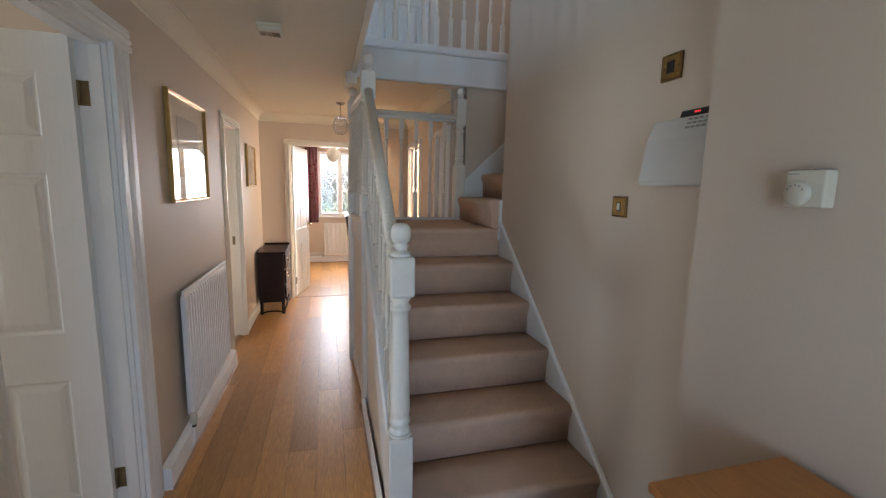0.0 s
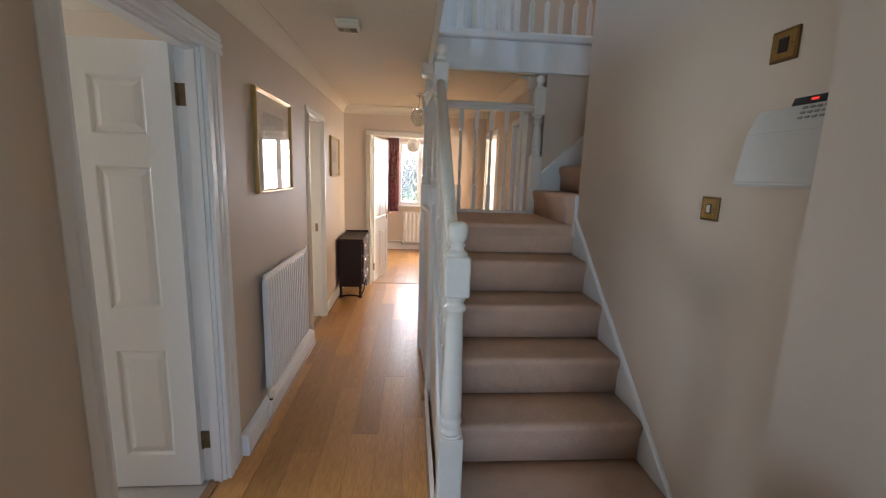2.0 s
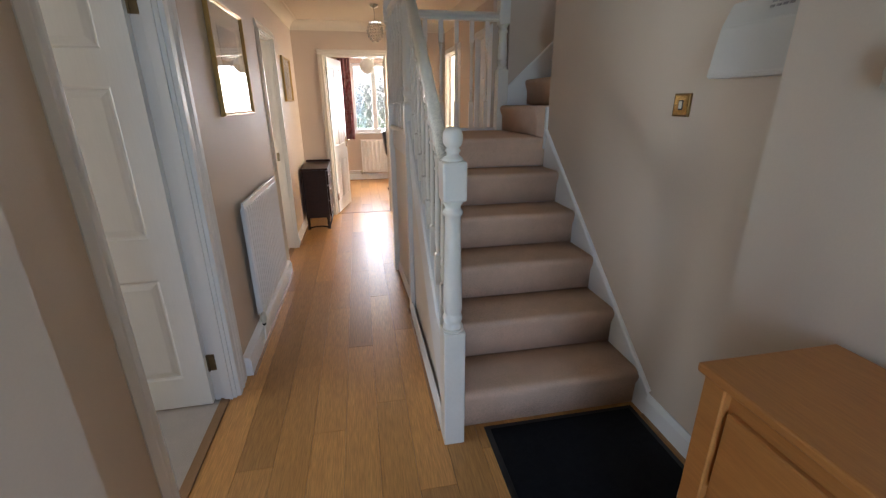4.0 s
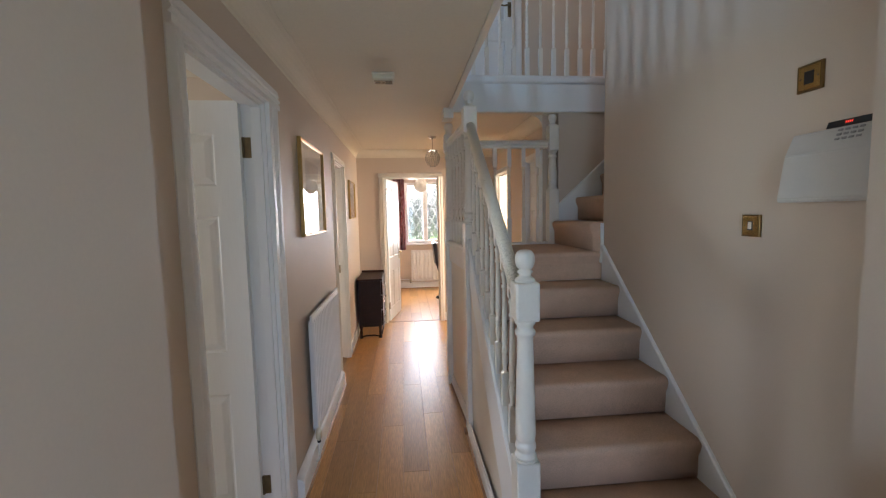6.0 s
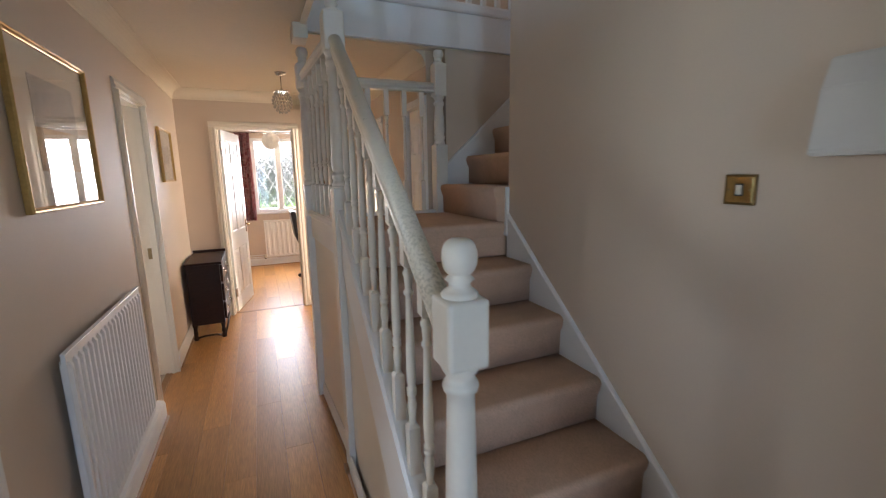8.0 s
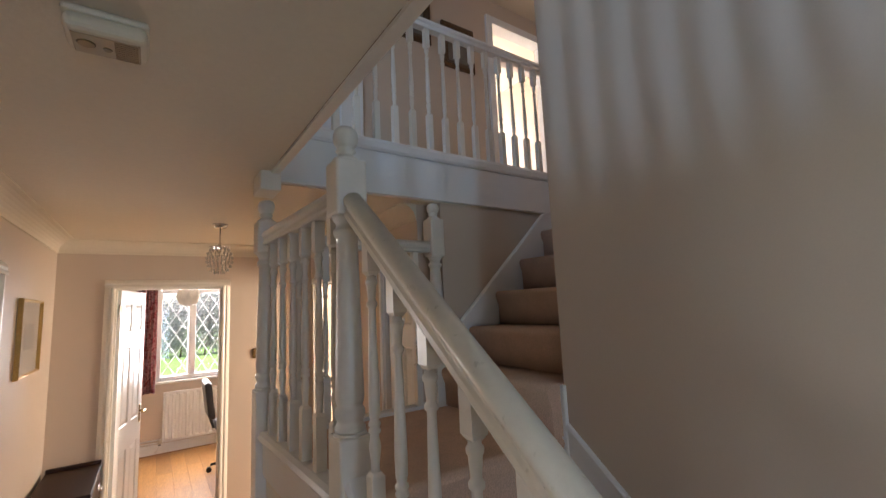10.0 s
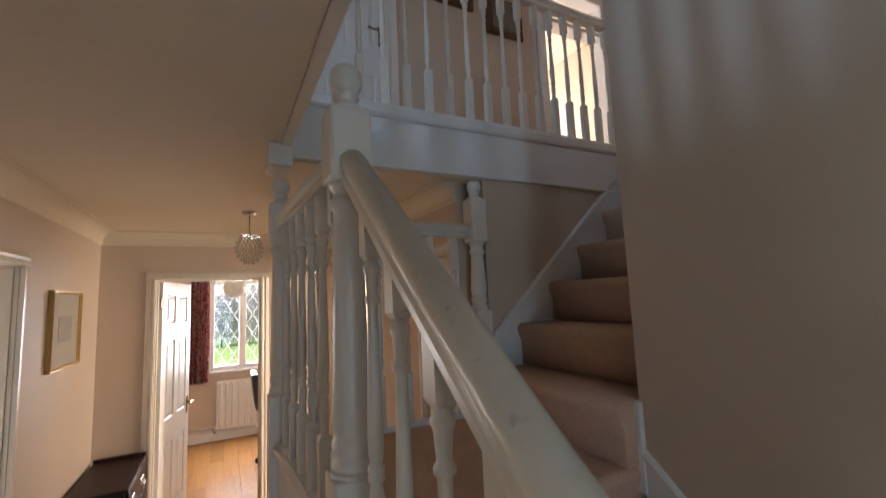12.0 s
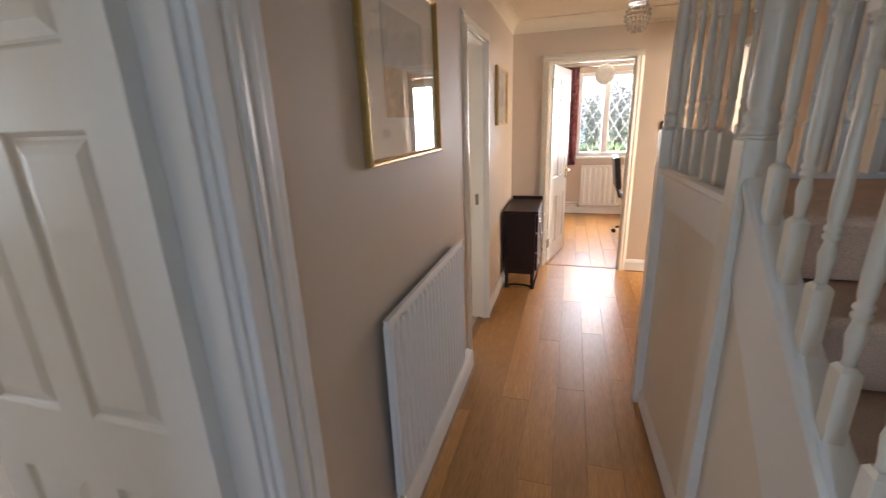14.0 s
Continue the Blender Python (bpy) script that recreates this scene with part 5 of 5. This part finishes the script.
part("window_sill", cuboid(lx0 - 0.05, lx1 + 0.0, 8.33, 8.42, 0.655, 0.69, 0.006), PINE, w2, "varnished wooden sill")
curtain("cream_curtain", "cream lounge curtain drawn back", pose(-1.42, 8.30, 0), 0.20, 0.06, 1.98, 3, CREAMCURT)
cp2 = thing("lounge_curtain_rail", "dark thin curtain rail", "curtain pole")
bm = bmesh.new()
tube(bm, [(-3.2, 8.30, 2.0), (-1.2, 8.30, 2.0)], 0.010, 8)
part("pole", bm, DARKOAK, cp2)
for xx in (-3.1, -1.25):
    bm = bmesh.new()
    tube(bm, [(xx, 8.30, 2.0), (xx, 8.399, 2.01)], 0.006, 6)
    part("bracket", bm, DARKOAK, cp2)

sofa = thing("leather_sofa", "burgundy leather sofa with a white throw", "sofa", at=(-1.95, 7.50, 0))
for nm, bx, mm in (("seat", (-0.80, 0.55, -0.40, 0.42, 0.12, 0.44), LEATHER), ("backrest", (-0.80, 0.55, 0.30, 0.52, 0.30, 0.70), LEATHER),
                   ("armrest", (-0.95, -0.78, -0.42, 0.50, 0.10, 0.62), LEATHER), ("armrest", (0.53, 0.72, -0.42, 0.50, 0.10, 0.62), LEATHER), ("throw", (-0.1, 0.50, 0.27, 0.55, 0.675, 0.725), LINEN)):
    part(nm, cuboid(*bx, 0.05 if nm != "throw" else 0.02, 3), mm, sofa)
for xx in (-0.85, 0.62):
    for yy in (-0.35, 0.42):
        part("foot", cuboid(xx - .03, xx + .03, yy - .03, yy + .03, 0.004, 0.13, 0.005), DARKOAK, sofa)

st_ = thing("lounge_chest", "red-brown wooden side chest with a white cloth", "chest", at=(-1.20, 6.46, 0))
part("top", cuboid(-0.36, 0.36, -0.22, 0.22, 0.50, 0.53, 0.005, 2), MAHOG, st_)
part("body", cuboid(-0.33, 0.33, -0.20, 0.20, 0.10, 0.50, 0.004), MAHOG, st_)
for z in (0.12, 0.31):
    part("drawer", cuboid(-0.31, 0.31, -0.212, -0.198, z, z + 0.17, 0.004), MAHOG, st_)
for xx in (-0.29, 0.29):
    for yy in (-0.16, 0.16):
        part("foot", cuboid(xx - .03, xx + .03, yy - .03, yy + .03, 0.004, 0.10, 0.004), MAHOG, st_)
lc = thing("white_cloth", "small folded white cloth on the wooden chest", "cloth", at=(-1.26, 6.33, 0.53))
part("fold", cuboid(-0.10, 0.10, -0.07, 0.07, 0.0, 0.012, 0.004, 2), LINEN, lc)
va = thing("tulip_vase", "glass vase of orange tulips on the wooden chest", "vase", at=(-1.07, 6.40, 0.53))
bm = bmesh.new()
lathe(bm, [(0.0, 0.035), (0.01, 0.045), (0.08, 0.050), (0.14, 0.036), (0.19, 0.05), (0.195, 0.052)], n=20)
part("vase", bm, CRYSTAL, va)
random.seed(5)
for k in range(9):
    a, rr = 2 * math.pi * k / 9, 0.05 + 0.06 * random.random()
    tip = Vector((rr * math.cos(a), rr * math.sin(a), 0.24 + 0.08 * random.random()))
    bm = bmesh.new()
    tube(bm, [(0.01 * math.cos(a), 0.01 * math.sin(a), 0.15), tip * 0.7 + Vector((0, 0, .08)), tip], 0.004, 6)
    stem = part("stem", bm, STALK, va)
    bm = bmesh.new()
    for j in range(5):
        b_ = 2 * math.pi * j / 5
        q = [tip + Vector((0.018 * math.cos(b_ + o) * s, 0.018 * math.sin(b_ + o) * s, z)) for o, s, z in ((0, .3, -.01), (-.6, 1.1, .02), (0, 1.0, .06), (.6, 1.1, .02))]
        bm.faces.new([bm.verts.new(v) for v in q])
    bmesh.ops.solidify(bm, geom=bm.faces[:], thickness=0.0015)
    part("flower_head", bm, TULIP, stem)
    bm = bmesh.new()
    o = Vector((math.cos(a + .5), math.sin(a + .5), 0))
    sd = Vector((-o.y, o.x, 0)) * 0.02
    pts_ = [Vector((0, 0, .17)) + o * .01, Vector((0, 0, .25)) + o * .07, Vector((0, 0, .30)) + o * .13, Vector((0, 0, .28)) + o * .17]
    lv = [(bm.verts.new(p_ - sd * s), bm.verts.new(p_ + sd * s)) for p_, s in zip(pts_, (.5, 1, .8, .1))]
    for (p0_, p1_), (p2_, p3_) in zip(lv, lv[1:]):
        bm.faces.new((p0_, p1_, p3_, p2_))
    bmesh.ops.solidify(bm, geom=bm.faces[:], thickness=0.001)
    part("leaf", bm, STALK, va)

# ---- upper landing doors, windows, front door ----
uf = thing("upper_door_frame", "white upper doorway with a glazed fanlight", "door frame", kind="structure")
for a, b, c, d_ in ((2.58, 2.655, ZU, 4.63), (3.395, 3.47, ZU, 4.63), (2.655, 3.395, 4.545, 4.63), (2.655, 3.395, 4.20, 4.245)):
    part("architrave", cuboid(a, b, 6.02, 6.16, c + .003, d_, 0.004), WHITE, uf)
panel_door("upper_door_2", "white bedroom door standing open", 0.68, 1.58, pose(2.675, 6.17, ZU + 0.008, 0, 0, 82))
ul = thing("upper_door_frame", "white frame of a closed upper door", "door frame", kind="structure")
for a, b, c, d_ in ((0.32, 0.395, ZU + .006, 4.66), (1.155, 1.23, ZU + .006, 4.66), (0.395, 1.155, 4.58, 4.66)):
    part("architrave", cuboid(a, b, 6.025, 6.049, c, d_, 0.004), WHITE, ul)
panel_door("upper_door_1", "white six-panel upper door, closed", 0.755, 1.955, pose(0.3975, 6.028, ZU + 0.012), OLDBRASS)


def plain_window(name, label, axis, pos, lo, hi, z0, z1):
    t = thing(name, label, "window", kind="structure")
    for a, b, c, d_ in ((lo, lo + .05, z0, z1), (hi - .05, hi, z0, z1), (lo + .05, hi - .05, z0, z0 + .05), (lo + .05, hi - .05, z1 - .05, z1), ((lo + hi) / 2 - .025, (lo + hi) / 2 + .025, z0 + .05, z1 - .05)):
        bm = cuboid(pos, pos + 0.05, a, b, c, d_, 0.004) if axis == "x" else cuboid(a, b, pos, pos + 0.05, c, d_, 0.004)
        part("window_frame", bm, WHITE, t)
    for a, b in ((lo + .05, (lo + hi) / 2 - .025), ((lo + hi) / 2 + .025, hi - .05)):
        bm = cuboid(pos + .02, pos + .024, a, b, z0 + .05, z1 - .05) if axis == "x" else cuboid(a, b, pos + .02, pos + .024, z0 + .05, z1 - .05)
        part("pane", bm, PANE, t).visible_shadow = False


plain_window("window_3", "white framed landing window", "x", -3.08, 2.57, 2.93, 3.22, 4.48)
plain_window("window_5", "white framed kitchen window", "x", 3.53, 5.7, 6.9, 1.0, 2.1)
plain_window("window_6", "white framed dining room window", "x", -4.67, 2.5, 3.7, 0.9, 2.1)
# unseen window added around the upper front fill lamp
plain_window("window_7", "unseen upper front window added for the fill lamp", "y", -0.08, 0.25, 1.15, 3.2, 4.4)
plain_window("window_4", "white framed bedroom window", "y", 8.23, 2.3, 3.9, 3.3, 4.5)
fd_ = thing("front_door", "white glazed front door behind the lobby", "door", at=(0, 0, 0))
for a, b, c, d_ in ((-0.40, -0.28, 0, 2.06), (0.38, 0.50, 0, 2.06), (-0.28, 0.38, 0, 0.35), (-0.28, 0.38, 1.95, 2.06), (-0.28, 0.38, 1.05, 1.12)):
    part("door_rail", cuboid(a, b, -0.09, -0.04, c + .001, d_, 0.005), DOORW, fd_)
for c, d_ in ((0.35, 1.05), (1.12, 1.95)):
    part("pane", cuboid(-0.28, 0.38, -0.067, -0.063, c, d_), PANE, fd_).visible_shadow = False

# ---- garden ----
rng = np.random.default_rng(3)


def foliage(name, cx, cy, cz, rx, ry, rz, count, size, parent):
    c = rng.normal(0, 1, (count, 3))
    c /= np.linalg.norm(c, axis=1)[:, None]
    c *= (rng.random(count)[:, None] ** 0.35)
    lump = 1 + 0.25 * np.sin(c[:, :1] * 7 + 1) * np.cos(c[:, 1:2] * 6)
    c = c * lump * np.array([rx, ry, rz]) + np.array([cx, cy, cz])
    u = rng.normal(0, 1, (count, 3))
    u /= np.linalg.norm(u, axis=1)[:, None]
    v = np.cross(u, rng.normal(0, 1, (count, 3)))
    v /= np.linalg.norm(v, axis=1)[:, None]
    s = size * (0.6 + 0.8 * rng.random((count, 1)))
    p = np.stack([c - u * s, c + v * s * .45, c + u * s, c - v * s * .45], 1).reshape(-1, 3)
    me = bpy.data.meshes.new(name)
    me.from_pydata(p.tolist(), [], [[4 * i, 4 * i + 1, 4 * i + 2, 4 * i + 3] for i in range(count)])
    me.materials.append(LEAF)
    ob = new(name, me)
    ob.parent = parent
    return ob


for k, (x, y, h, r) in enumerate(((-6.5, 31, 4.4, 2.2), (-2.2, 33, 4.2, 2.0), (2.9, 34, 4.0, 1.8), (7.2, 32, 4.8, 2.6))):
    tr = thing("garden_tree", "leafy green tree at the far end of the lawn", "tree", "trees behind the lawn", (x, y, -0.25))
    bm = bmesh.new()
    tube(bm, [(0, 0, 0), (0.05, 0.03, h * .3), (-0.04, 0, h * .55), (0.03, 0.05, h * .85)], [0.16, 0.12, 0.09, 0.03], 8)
    for j in range(6):
        a = j * 1.1 + k
        tube(bm, [(0, 0, h * (.35 + .07 * j)), (r * .35 * math.cos(a), r * .35 * math.sin(a), h * (.45 + .07 * j)), (r * .7 * math.cos(a), r * .7 * math.sin(a), h * (.52 + .07 * j))], [0.06, 0.04, 0.015], 6)
    part("trunk", bm, BARK, tr)
    foliage("crown", 0, 0, h * .62, r, r, h * .40, 3000, 0.085, tr)
hd = thing("garden_hedge", "dense hedge, greyed for window glare, along the far side of the lawn", "hedge", at=(0, 27.0, -0.25))
bm = bmesh.new()
for k in range(24):
    tube(bm, [(-12 + k, 0, 0), (-12 + k + .1, 0.05, 1.2)], [0.04, 0.015], 5)
part("stems", bm, BARK, hd)
for k in range(12):
    foliage("clump", -11 + 2.0 * k, 0, 1.45, 1.35, 0.7, 1.45, 8000, 0.06, hd)
lt = thing("patio_shrub", "low green shrub outside the lounge window", "shrub", at=(-4.2, 12.5, -0.25))
bm = bmesh.new()
tube(bm, [(0, 0, 0), (0.05, 0, .5)], [0.05, 0.02], 6)
part("stems", bm, BARK, lt)
foliage("foliage", 0, 0, 0.9, 1.5, 1.0, 0.9, 3000, 0.08, lt)

# ---- floor planks, last ----
PW, PLN = 0.148, 1.25
plank_meshes = {}


def plank(w, L):
    key = (round(w, 3), round(L, 3))
    if key not in plank_meshes:
        bm = bmesh.new()
        g, c = 0.0003, 0.0007
        lo = [bm.verts.new(v) for v in ((g, g, -0.004), (w - g, g, -0.004), (w - g, L - g, -0.004), (g, L - g, -0.004))]
        md = [bm.verts.new((v.co.x, v.co.y, 0.0022)) for v in lo]
        hi = [bm.verts.new(v) for v in ((g + c, g + c, 0.004), (w - g - c, g + c, 0.004), (w - g - c, L - g - c, 0.004), (g + c, L - g - c, 0.004))]
        for i in range(4):
            bm.faces.new((lo[i], lo[(i + 1) % 4], md[(i + 1) % 4], md[i]))
            bm.faces.new((md[i], md[(i + 1) % 4], hi[(i + 1) % 4], hi[i]))
        bm.faces.new(hi)
        me = bpy.data.meshes.new("plank")
        bm.to_mesh(me)
        bm.free()
        me.materials.append(OAK)
        plank_meshes[key] = me
    return plank_meshes[key]


def lay(x0, x1, y0, y1, shift):
    k = 0
    x = x0
    while x < x1 - 0.01:
        w = min(PW, x1 - x)
        y = y0 - ((k * 0.437 + shift) % 1.0) * PLN
        while y < y1 - 0.01:
            a, b = max(y, y0), min(y + PLN, y1)
            if b - a > 0.03:
                ob = new("plank", plank(w, b - a))
                ob.parent = FLOOR
                ob.location = (x, a, 0)
            y += PLN
        x += w
        k += 1


lay(XL - 0.03, 1.30, 0.0, YE + 0.05, 0.2)
lay(-1.04, 1.80, YE + 0.06, YW, 0.55)
